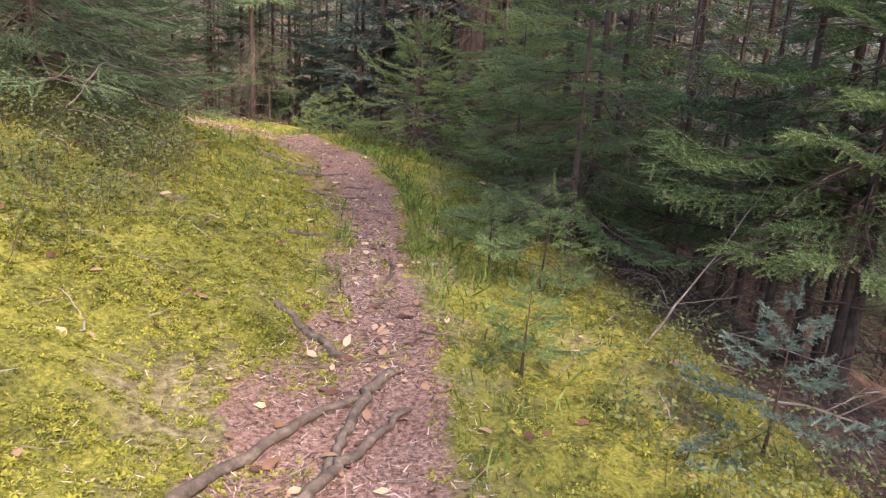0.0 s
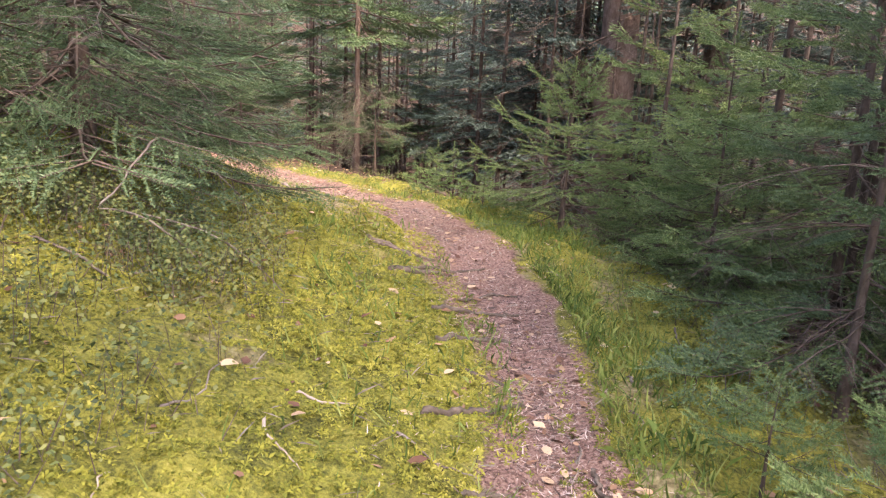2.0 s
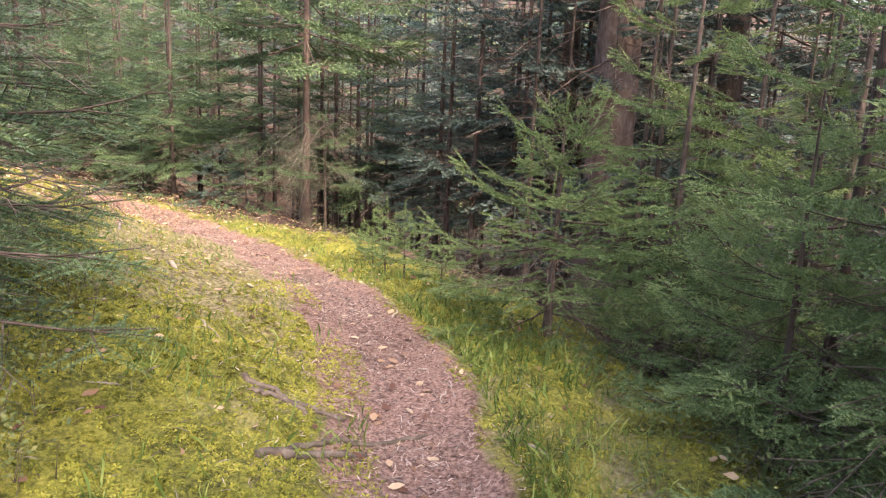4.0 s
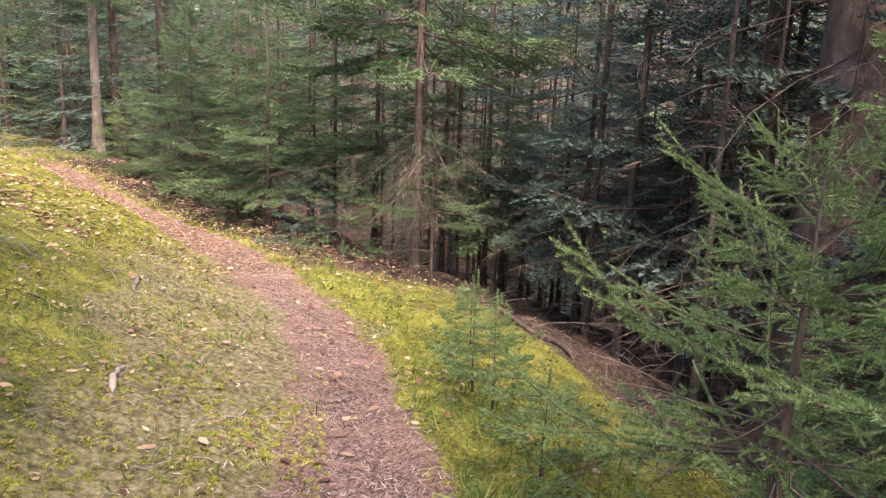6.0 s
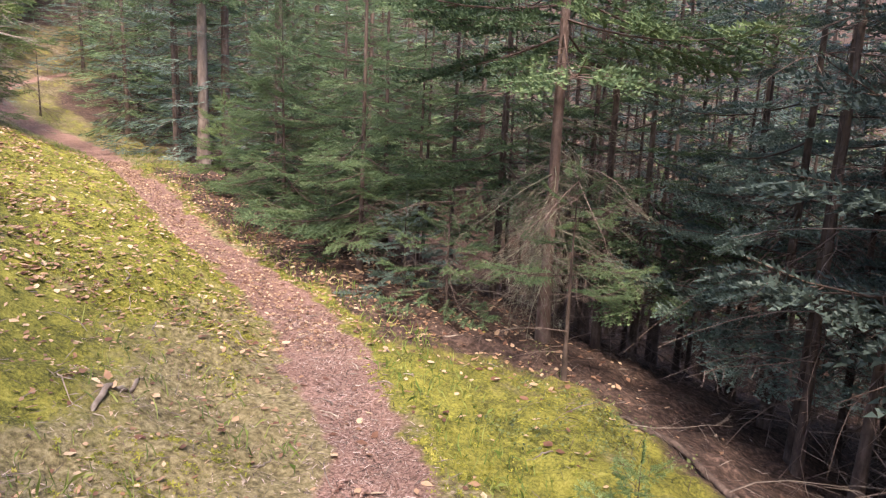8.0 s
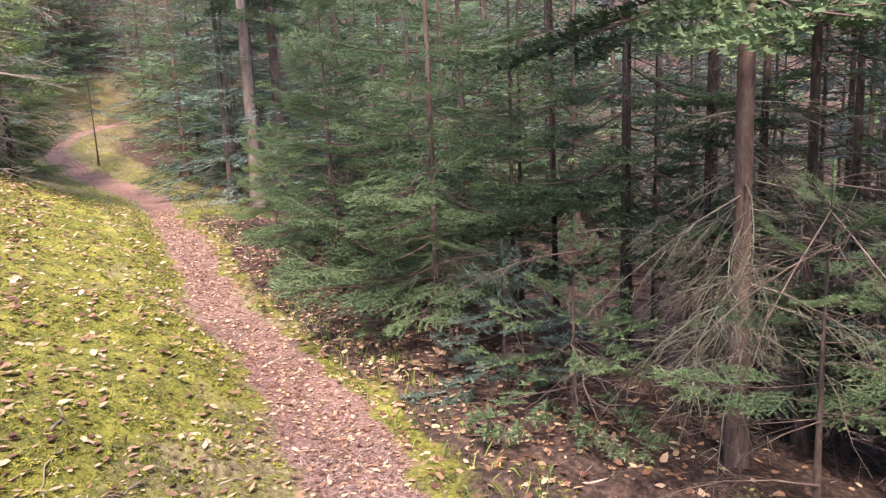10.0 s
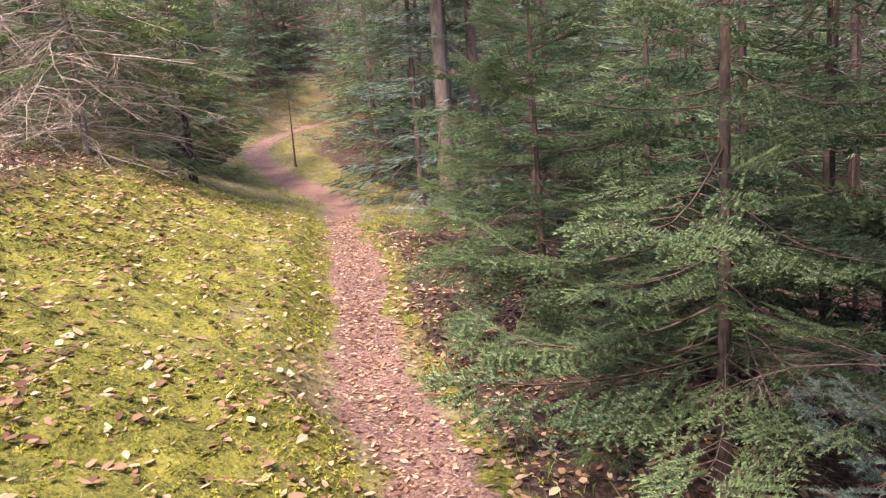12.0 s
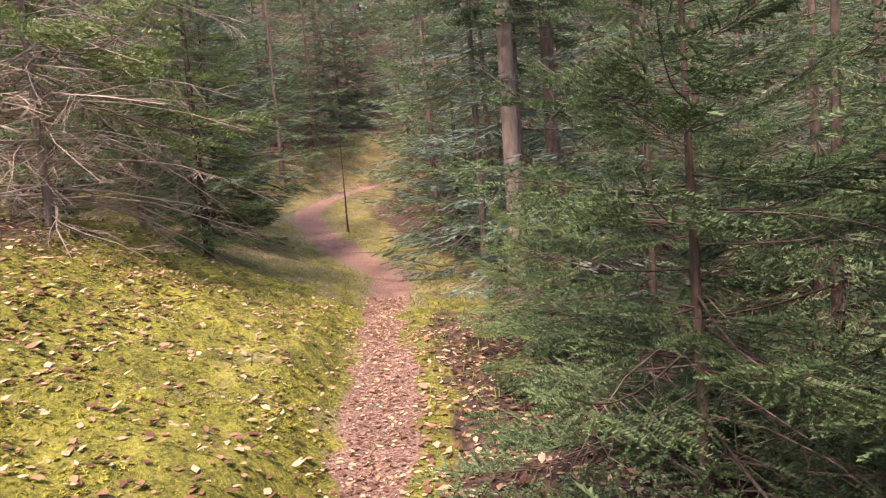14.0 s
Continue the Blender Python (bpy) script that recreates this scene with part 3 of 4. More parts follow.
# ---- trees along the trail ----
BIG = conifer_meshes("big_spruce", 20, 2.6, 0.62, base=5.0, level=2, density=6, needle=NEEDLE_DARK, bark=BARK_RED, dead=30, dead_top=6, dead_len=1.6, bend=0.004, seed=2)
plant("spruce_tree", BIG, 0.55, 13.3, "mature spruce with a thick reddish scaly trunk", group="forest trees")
# sun blocker: a high thin crown, added out of view
SHADE_SPRUCE = conifer_meshes("shade_spruce", 29, 3.2, 0.5, base=11.0, level=3, density=4.5, split=28.0, needle=NEEDLE_DARK, bark=BARK, bend=0.004, seed=8)
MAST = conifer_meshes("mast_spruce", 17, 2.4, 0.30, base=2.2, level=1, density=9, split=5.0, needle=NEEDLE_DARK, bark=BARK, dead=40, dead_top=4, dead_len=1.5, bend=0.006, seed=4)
plant("spruce_tree", MAST, 0.12, 14.8, "tall dark-barked spruce behind the slope edge", group="forest trees")
plant("spruce_tree", MAST, 2.0, 14.2, "tall spruce with a brown trunk", group="forest trees", turn=2, scale=1.25)

near_conifer("spruce_tree", -3.51, 15.23, "slim spruce with a bare reddish stem and hanging dead branches", 11, 1.7, 0.105, base=2.6, level=1, count=50, needle=NEEDLE, bark=BARK_RED,
             dead=46, dead_top=2.0, dead_len=0.85, dead_mat=LICHEN, bend=0.003, seed=3, group="forest trees", droop=(-60, 2), dead_base=0.7, tangled=True)
near_conifer("fir_tree", -5.76, 15.74, "young fir with a thin dark stem", 6.5, 1.0, 0.055, base=0.6, level=4, count=48, needle=NEEDLE, bark=BARK_DARK, dead=12, dead_top=1.0, dead_len=0.7, bend=0.01, seed=6)
near_conifer("spruce_tree", -5.0, 17.6, "spruce with a bare brown lower stem", 9, 1.6, 0.10, base=1.6, level=1, count=46, needle=NEEDLE, bark=BARK_RED, dead=26, dead_top=2.2, dead_len=1.0, bend=0.006, seed=31, group="forest trees")

near_conifer("young_spruce", -0.26, 8.95, "bushy young spruce with fresh green tips", 1.42, 1.08, 0.055, base=0.12, level=0, count=34, needle=NEEDLE_FRESH, bark=BARK_DARK, bend=0.01, seed=5, raise_tip=48, low_pitch=-4, shape=0.55, dead=16, dead_top=.7)
for x, y, h, r, a in ((-1.6, 10.8, 0.66, .34, 41), (0.33, 3.15, 0.42, .26, 42), (0.55, 4.25, 0.62, .42, 43), (1.2, 2.75, 0.62, .36, 44), (-1.36, 10.27, 0.55, .34, 45), (-1.91, 11.9, .5, .32, 46), (0.3, 4.7, .45, .3, 47), (-1.0, 9.6, .4, .28, 48)):
    near_conifer("fir_sapling", x, y, "small bluish-green fir sapling in moss", h, r, 0.014, base=0.10, level=5, count=13, needle=NEEDLE_BLUE if a == 44 else NEEDLE_FRESH, bark=BARK_DARK, bend=0.03, seed=a, raise_tip=35, low_pitch=8, category="sapling", group="fir saplings")

# x, y, height, radius, base, branches, needles, dead, seed, detail
NEAR = [(1.35, 8.7, 5.2, 1.35, .35, 52, NEEDLE_FRESH, 10, 51, 1), (1.35, 7.0, 4.4, 1.3, .3, 36, NEEDLE_FRESH, 18, 52, 4), (0.98, 5.75, 2.7, 1.0, .25, 30, NEEDLE, 16, 53, 4), (2.7, 5.5, 5.2, 1.4, 1.5, 44, NEEDLE, 26, 54, 4),
        (2.35, 4.4, 3.8, 1.35, 1.25, 34, NEEDLE_FRESH, 22, 55, 4), (0.75, 10.4, 4.2, 1.2, .3, 44, NEEDLE_FRESH, 8, 56, 1), (1.6, 11.5, 5.5, 1.4, .4, 46, NEEDLE_FRESH, 6, 57, 1), (0.75, 7.7, 1.9, .85, .2, 32, NEEDLE_FRESH, 6, 58, 4),
        (-7.57, 16.75, 2.9, 1.2, .35, 50, NEEDLE_SHADE, 14, 59, 4), (-10.4, 18.75, 1.5, .85, .2, 34, NEEDLE_FRESH, 4, 60, 4), (-8.9, 18.2, 3.0, 1.1, .3, 40, NEEDLE_SHADE, 8, 61, 4), (-8.2, 18.9, 5.4, 1.5, .5, 48, NEEDLE_SHADE, 8, 62, 1),
        (-1.7, 16.3, 6.5, 1.7, 1.2, 54, NEEDLE_BLUE, 22, 63, 1), (-3.2, 17.4, 6.0, 1.6, 1.3, 46, NEEDLE, 22, 64, 1), (-6.6, 17.6, 5.0, 1.4, .6, 44, NEEDLE, 12, 65, 1), (-0.6, 18.0, 8.0, 1.9, 2.2, 52, NEEDLE_BLUE, 22, 66, 1),
        (1.0, 16.5, 8.0, 1.9, 1.6, 50, NEEDLE, 20, 67, 1), (3.2, 8.2, 6.0, 1.6, 1.4, 44, NEEDLE, 18, 68, 1), (3.4, 11.0, 7.0, 1.7, 1.0, 48, NEEDLE, 14, 69, 1),
        (-6.35, 15.95, 1.3, .75, .15, 18, NEEDLE_SHADE, 14, 70, 0), (-4.9, 15.2, .9, .6, .15, 18, NEEDLE_BLUE, 10, 71, 5), (-3.0, 14.3, 1.6, .8, .7, 9, NEEDLE, 16, 72, 4), (-4.3, 14.9, 1.1, .7, .2, 16, NEEDLE, 12, 73, 5)]
for x, y, h, r, b, n, mat, dead, seed, lv in NEAR:
    near_conifer("fir_tree", x, y, "young green fir with low spreading branches", h, r, 0.02 + 0.013 * h, base=b, level=lv, count=n, needle=mat, bark=BARK_DARK, dead=int(dead * 1.5), dead_top=min(2.2, b + 1.1), dead_len=0.5 + 0.12 * h, bend=0.012, seed=seed)

# bank side: overhanging spruces with a tangle of dry twigs beneath
near_conifer("spruce_tree", -3.35, 6.7, "spruce overhanging mossy bank with dry tangled lower twigs", 6.5, 1.95, 0.13, base=0.35, level=6, count=76, needle=NEEDLE, bark=BARK, dead=60, dead_top=1.6, dead_len=1.3, dead_mat=DEADWOOD, seed=81, group="forest trees", low_pitch=-10, dead_base=0.2)
near_conifer("spruce_tree", -4.3, 5.2, "spruce on the bank with low green branches", 6.0, 1.7, 0.11, base=0.3, level=6, count=60, needle=NEEDLE, bark=BARK, dead=24, dead_top=1.3, dead_len=1.4, seed=82, group="forest trees")
near_conifer("spruce_tree", -5.5, 8.9, "spruce on the bank above the path", 7.5, 1.8, 0.13, base=0.5, level=1, count=56, needle=NEEDLE, bark=BARK, dead=20, dead_top=1.3, dead_len=1.4, seed=83, group="forest trees")
# further on: half-bare spruces in the light
for x, y, h, n, b, seed, nd in ((-13.6, 15.9, 9.0, 26, 1.3, 85, 110), (-15.0, 15.2, 8.0, 10, 2.6, 86, 90), (-16.2, 17.4, 8.5, 20, 1.0, 88, 50), (-16.0, 13.6, 8.5, 10, 2.2, 89, 60)):
    near_conifer("spruce_tree", x, y, "spruce with many bleached bare lower branches", h, 1.7, 0.07, base=b, level=1, count=n, needle=NEEDLE_FRESH, bark=BARK_PALE, dead=nd, dead_top=3.2, dead_len=1.75, dead_mat=DEADWOOD_PALE, bend=0.006, seed=seed, group="forest trees", droop=(-16, 8))

DENSE = [conifer_meshes("dense_spruce", 9.5, 2.2, 0.16, base=0.3, level=2, density=9, needle=NEEDLE, bark=BARK, bend=0.006, seed=15),
         conifer_meshes("dense_spruce_b", 8.0, 2.0, 0.14, base=0.3, level=2, density=9.5, needle=NEEDLE_BLUE, bark=BARK_DARK, bend=0.006, seed=16),
         conifer_meshes("dense_spruce_c", 13, 2.5, 0.20, base=1.0, level=2, density=7, needle=NEEDLE, bark=BARK, dead=20, dead_top=2, dead_len=1.4, bend=0.006, seed=17)]
near_conifer("spruce_tree", -15.6, 18.0, "slim dense spruce on the bank beside the bend", 7.5, 0.95, 0.10, base=0.3, level=1, count=70, needle=NEEDLE_FRESH, bark=BARK_DARK, dead=16, dead_top=1.2, dead_len=1.2, dead_mat=DEADWOOD_PALE, bend=0.006, seed=95, group="forest trees", low=1.2)
near_conifer("spruce_tree", -18.9, 19.3, "dense dark green spruce beside the trail", 9.0, 1.4, 0.14, base=0.1, level=1, count=90, needle=NEEDLE, bark=BARK_DARK, bend=0.006, seed=92, group="forest trees")
plant("spruce_tree", DENSE[0], -22.3, 20.2, "dense dark green spruce beside the trail", group="forest trees")
# lighter bluish and fresh needles put distant haze and sunlight into the colour
FARS = [conifer_meshes("far_spruce", 10, 2.3, 0.18, base=0.2, level=3, density=8, needle=NEEDLE_BLUE, bark=BARK_DARK, bend=0.006, seed=25, split=7),
        conifer_meshes("far_spruce_b", 9, 2.5, 0.16, base=0.2, level=3, density=8, needle=NEEDLE_FRESH, bark=BARK_DARK, bend=0.006, seed=26, split=7)]
PALE = conifer_meshes("pale_trunk_tree", 16, 2.2, 0.21, base=4, level=2, density=7, needle=NEEDLE, bark=BARK_PALE, dead=14, dead_top=4, bend=0.006, seed=18)
plant("spruce_tree", PALE, -12.5, 20.4, "tall spruce with a pale grey trunk", group="forest trees")
near_conifer("spruce_tree", -12.75, 21.3, "tall dark-barked spruce beside a pale trunk", 13, 1.5, 0.20, base=3.6, level=1, count=44, needle=NEEDLE, bark=BARK, dead=24, dead_top=3.4, dead_len=1.0, bend=0.006, seed=93, group="forest trees")
near_conifer("spruce_tree", -14.4, 21.5, "tall slender dark spruce", 11, 1.2, 0.11, base=3.0, level=1, count=40, needle=NEEDLE, bark=BARK_DARK, dead=20, dead_top=3.0, dead_len=0.9, bend=0.006, seed=94, group="forest trees")
near_conifer("fir_sapling", -21.55, 23.4, "thin lone young fir beside the trail", 2.6, .35, 0.05, base=1.3, level=1, count=16, needle=NEEDLE_BLUE, bark=BARK_DARK, bend=0.02, seed=90, category="sapling", group="fir saplings")

for x, y, i, a in ((-15.3, 22.5, 1, 0), (-18.3, 23.6, 0, 1), (-19.9, 25.4, 1, 2), (-12.9, 20.9, 1, 3), (-27.2, 24.6, 0, 0), (-30.4, 28.6, 0, 2), (-33.0, 30.5, 1, 3), (-31.0, 31.5, 2, 4), (-34.5, 27.5, 1, 5), (-26.3, 28.6, 1, 1), (-36, 33, 2, 2), (-29.5, 27.0, 1, 1), (-27.5, 30.0, 2, 2), (-31.5, 24.0, 0, 3), (-25.0, 20.8, 1, 4), (-28.5, 22.0, 2, 5), (-23.5, 18.6, 0, 1), (-19.0, 17.0, 2, 2), (-19.6, 25.8, 1, 1), (-22.8, 27.0, 0, 3), (-17.0, 24.6, 0, 2)):
    plant("spruce_tree", DENSE[i], x, y, "spruce closing the view along the trail", group="forest trees", turn=a, scale=0.9)

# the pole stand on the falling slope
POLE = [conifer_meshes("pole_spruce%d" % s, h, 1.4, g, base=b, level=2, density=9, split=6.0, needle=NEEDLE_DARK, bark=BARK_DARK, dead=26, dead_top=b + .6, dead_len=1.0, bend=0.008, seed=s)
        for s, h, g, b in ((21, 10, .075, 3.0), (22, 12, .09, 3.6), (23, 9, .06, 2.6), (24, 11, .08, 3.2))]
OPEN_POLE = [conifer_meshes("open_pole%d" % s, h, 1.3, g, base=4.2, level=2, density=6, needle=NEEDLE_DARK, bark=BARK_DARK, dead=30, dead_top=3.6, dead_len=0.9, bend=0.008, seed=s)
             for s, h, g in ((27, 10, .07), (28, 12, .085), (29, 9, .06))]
prng = np.random.default_rng(3)
spots = []
TAKEN = [(0.55, 13.3), (0.12, 14.8), (-3.51, 15.23), (-5.76, 15.74), (-0.26, 8.95)] + [(n[0], n[1]) for n in NEAR]


def scatter(n, kmin, kmax, dmin, dmax, gap):
    """Spots beside the trail by station and offset, kept apart."""
    got = []
    for _ in range(n * 30):
        if len(got) >= n:
            break
        k = int(prng.integers(kmin, kmax))
        d = prng.uniform(dmin, dmax)
        p = CURVE[k, :2] + np.array([-TAN[k, 1], TAN[k, 0]]) * d
        kk, dd = trail_coords([p[0]], [p[1]])
        if (abs(dd[0]) < abs(dmin) if dmin > 0 else abs(dd[0]) < abs(dmax)) or any((p[0] - q[0]) ** 2 + (p[1] - q[1]) ** 2 < gap * gap for q in spots + TAKEN):
            continue
        spots.append((p[0], p[1]))
        got.append((p[0], p[1]))
    return got


def station(y):
    return int(np.argmin(np.abs(CURVE[:, 1] - y)))


for i, (x, y) in enumerate(scatter(105, station(1.0), station(17), -14, -3.0, 0.6)):
    near = abs(trail_coords([x], [y])[1][0]) < 6.0
    plant("spruce_tree", OPEN_POLE[i % 3] if near else POLE[i % 4], x, y, "thin dark spruce pole with dead lower branches", group="pole stand", turn=i * 1.7, scale=prng.uniform(.85, 1.15))
for i, (x, y) in enumerate(((2.2, 5.0), (2.6, 4.7), (2.5, 6.2), (3.1, 5.9), (3.3, 5.0), (2.0, 6.7), (3.7, 6.6))):
    plant("spruce_tree", OPEN_POLE[i % 3], x, y, "thin dark spruce pole with dead lower branches", group="pole stand", turn=i * 2.1, scale=(.8, .95, .7)[i % 3])
for i, (x, y) in enumerate(scatter(26, station(4), station(16), -17, -8.5, 0.9)):
    plant("spruce_tree", DENSE[i % 2], x, y, "dark spruce among the pole stand", group="pole stand", turn=i * 1.7, scale=prng.uniform(.8, 1.0))
far_spots = [(x, y, i * 2.1, prng.uniform(.9, 1.3)) for i, (x, y) in enumerate(scatter(40, station(-4), station(20), -30, -12, 1.6))]
for i, (x, y) in enumerate(scatter(40, station(19.0), len(CURVE) - 2, -14, -2.8, 1.4)):
    plant("spruce_tree", DENSE[i % 3], x, y, "spruce in the wood beyond the bend", group="forest trees", turn=i * 1.3, scale=prng.uniform(.6, 1.1))
for i, (x, y) in enumerate(scatter(30, station(21.8), len(CURVE) - 2, 2.2, 16, 1.7)):
    plant("spruce_tree", DENSE[i % 3], x, y, "spruce on the bank above the trail", group="forest trees", turn=i * 1.1, scale=prng.uniform(.6, 1.1))
for i, (x, y) in enumerate(scatter(14, station(-6), station(7), 8.0, 18, 2.4)):
    plant("spruce_tree", DENSE[i % 3], x, y, "spruce on the bank above the trail", group="forest trees", turn=i * 1.9, scale=prng.uniform(.6, 1.0))
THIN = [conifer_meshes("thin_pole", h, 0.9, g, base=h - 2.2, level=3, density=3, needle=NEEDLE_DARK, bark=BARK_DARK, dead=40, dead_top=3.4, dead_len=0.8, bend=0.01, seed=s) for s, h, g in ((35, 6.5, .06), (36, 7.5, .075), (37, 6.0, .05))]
thicket("pole_thicket", THIN, [(x, y, i * 2.3, prng.uniform(.85, 1.15)) for i, (x, y) in enumerate(scatter(110, station(6.5), station(15.5), -9.5, -2.6, 0.38))], "thin bare spruce poles in a dark stand")
# unseen tall trees added behind the start; their thin crowns shade the first part of the trail
for i, (x, y) in enumerate(((2.9, -2.4), (5.2, -1.0), (7.8, -2.4))):
    plant("spruce_tree", SHADE_SPRUCE, x, y, "unseen tall spruce added to shade the trail", group="forest trees", turn=i * 1.4, scale=(1.0, .92, 1.04)[i % 3])
# far woods that close the view
for n, a0, span, r0, r1, cx, cy in ((44, 80, 130, 30, 44, -8, 14), (18, 195, 180, 16, 24, -2, 4), (34, -30, 112, 32, 46, -7, 11)):
    for i in range(n):
        a, r = radians(a0 + span * i / n + prng.uniform(-1, 1)), prng.uniform(r0, r1)
        far_spots.append((cx + r * math.cos(a), cy + r * math.sin(a), i * 1.9, prng.uniform(1.0, 1.45)))
thicket("far_woods", FARS, far_spots, "dense dark green spruce woods in the distance")

# ---- ground cover ----
crng = np.random.default_rng(11)


def ragged(y0, y1, n):
    """Random stations between two, thinning out over half a metre at either end."""
    return np.clip(crng.integers(station(y0), station(y1), n) + np.rint(crng.normal(0, 7, n)).astype(int), 2, len(CURVE) - 3)


def sow(n, y0, y1, d0, d1, power=1.0):
    """Random spots between two offsets from the path's edge (left positive); their heights and the edge offset."""
    k = ragged(y0, y1, n)
    u = crng.random(n) ** power
    side = np.sign(d1 if d1 else d0)
    d = (CURVE[k, 3] + np.abs(d0) + (np.abs(d1) - np.abs(d0)) * u) * side
    j = crng.uniform(-.05, .05, n)
    x, y = CURVE[k, 0] - TAN[k, 1] * d + TAN[k, 0] * j, CURVE[k, 1] + TAN[k, 0] * d + TAN[k, 1] * j
    kk, dd = trail_coords(x, y)
    ok = (np.abs(dd) - CURVE[kk, 3] > np.abs(d0) - 0.06) & (np.sign(dd) == side)
    x, y = x[ok], y[ok]
    return x, y, land(x, y)


def on_path(n, y0, y1, spread=1.0):
    k = crng.integers(station(y0), station(y1), n)
    d = CURVE[k, 3] * crng.normal(0, 0.55, n).clip(-1.15, 1.15) * spread
    j = crng.uniform(-.05, .05, n)
    x, y = CURVE[k, 0] - TAN[k, 1] * d + TAN[k, 0] * j, CURVE[k, 1] + TAN[k, 0] * d + TAN[k, 1] * j
    return x, y, land(x, y)


def verge(n, y0, y1, a, b):
    """Spots on the path itself, from a to b of its half width (left positive)."""
    k = ragged(y0, y1, n)
    d = CURVE[k, 3] * crng.uniform(a, b, n)
    j = crng.uniform(-.05, .05, n)
    x, y = CURVE[k, 0] - TAN[k, 1] * d + TAN[k, 0] * j, CURVE[k, 1] + TAN[k, 0] * d + TAN[k, 1] * j
    return x, y, land(x, y)


def frames(n, tilt):
    """Random turns: two axes per piece, leaning by up to tilt."""
    a = crng.uniform(0, 2 * math.pi, n)
    nrm = np.stack([crng.normal(0, tilt, n), crng.normal(0, tilt, n), np.ones(n)], 1)
    nrm /= np.linalg.norm(nrm, axis=1)[:, None]
    t = np.stack([np.cos(a), np.sin(a), np.zeros(n)], 1)
    t -= nrm * (t * nrm).sum(1)[:, None]
    t /= np.linalg.norm(t, axis=1)[:, None]
    return t, np.cross(nrm, t), nrm


def scattered(name, spots_, template, faces, size, tilt, mat, lift, label, category):
    """Many copies of one small shape in a single mesh."""
    x, y, z = (np.concatenate(c) for c in zip(*spots_))
    n = len(x)
    t, b, nrm = frames(n, tilt)
    s = crng.uniform(size[0], size[1], n)[:, None, None]
    T = np.asarray(template, float)
    wob = 1 + crng.normal(0, 0.15, (n, len(T), 3))
    V = s * (T[None, :, 0:1] * t[:, None] * wob[:, :, 0:1] + T[None, :, 1:2] * b[:, None] * wob[:, :, 1:2] + T[None, :, 2:3] * nrm[:, None] * wob[:, :, 2:3])
    V += np.stack([x, y, z + lift], 1)[:, None]
    Fc = np.asarray(faces)[None] + (np.arange(n) * len(T))[:, None, None]
    tagged(new(name, make_mesh(name, V.reshape(-1, 3), Fc.reshape(-1, len(faces[0])), mat)), label, category, kind="stuff")


# feathery moss: little fronds from one foot
frond, ff = [], []
for i in range(5):
    a = i * 1.2566
    c, s_ = math.cos(a), math.sin(a)
    k0 = len(frond)
    h1 = (0.50, 0.28, 0.42, 0.22, 0.35)[i]
    for r_, w_, h_ in ((0.0, 0.0, 0.0), (0.5, 0.20, h1), (0.5, -0.20, h1 * .9), (1.0, 0.0, h1 * .5)):
        frond.append((c * r_ - s_ * w_, s_ * r_ + c * w_, h_))
    ff += [(k0, k0 + 1, k0 + 2), (k0 + 1, k0 + 3, k0 + 2)]


def patchy(sp, freq, seed, low):
    x, y, z = sp
    jx, jy = x + crng.normal(0, .06, len(x)), y + crng.normal(0, .06, len(x))
    keep = value_noise(jx * freq, jy * freq, seed) + 0.5 * value_noise(jx * freq * 2.7 + 5, jy * freq * 2.7, seed + 1) > low
    return x[keep], y[keep], z[keep]


moss_spots = [patchy(verge(5500, 3.2, 10, 0.35, 1.1), 3.0, 36, 0.06), patchy(verge(2600, 1.8, 3.8, 0.1, 1.1), 3.5, 37, 0.12), patchy(verge(900, 3.3, 5.2, -.5, -.1), 3.5, 38, 0.1), patchy(verge(3000, 2, 13, -1.15, -.75), 3.0, 39, 0.0), patchy(sow(64000, 1.8, 9.5, 0.02, 2.4, 1.3), 1.3, 31, -0.3), patchy(sow(17000, 9, 14, 0.3, 2.7), 1.6, 32, 0.08), patchy(sow(30000, 13.5, 19.5, 0.03, 2.4, 1.2), 1.4, 33, -0.12),
              patchy(sow(18000, 1.8, 12.5, -0.05, -1.5, 1.1), 1.5, 34, -0.2), patchy(sow(1300, 13, 19, -0.05, -0.7), 2.0, 35, 0.0)]
scattered("moss", moss_spots, frond, ff, (0.009, 0.025), 0.5, MOSS, -0.004, "yellow-green feathery moss carpet on the ground", "moss")

blade = [(-0.035, 0, 0), (0.035, 0, 0), (0.02, 0.12, 0.6), (-0.02, 0.12, 0.6), (0, 0.42, 1.0)]
blade_faces = [(0, 1, 2), (0, 2, 3), (3, 2, 4)]
grass_spots = [patchy(verge(1100, 4, 10, 0.45, 1.1), 3.0, 42, 0.05), sow(1700, 2, 9, -0.02, -0.9, 1.5), sow(1700, 5.5, 9.5, -0.02, -0.6, 1.5), patchy(sow(900, 4.5, 9, 0.05, 0.9), 2.0, 43, 0.05), patchy(sow(2200, 9, 14, 0.05, 1.6), 2.0, 41, 0.05), sow(1600, 9.5, 16, -0.02, -0.6), sow(1600, 17, 23, -0.05, -0.9), sow(900, 17, 23, 0.05, 1.0)]
scattered("grass", grass_spots, blade, blade_faces, (0.04, 0.115), 0.4, GRASS, -0.01, "thin grass blades along the footpath edge", "grass")

scattered("tall_grass", [patchy(sow(3000, 4.5, 9.6, -0.03, -0.75, 1.2), 2.5, 46, -0.08), patchy(sow(900, 6.6, 8.2, 0.1, 0.8), 2.5, 47, 0.05)], blade, blade_faces, (0.06, 0.14), 0.5, GRASS, -0.01, "fresh green grass tufts beside the footpath", "grass")

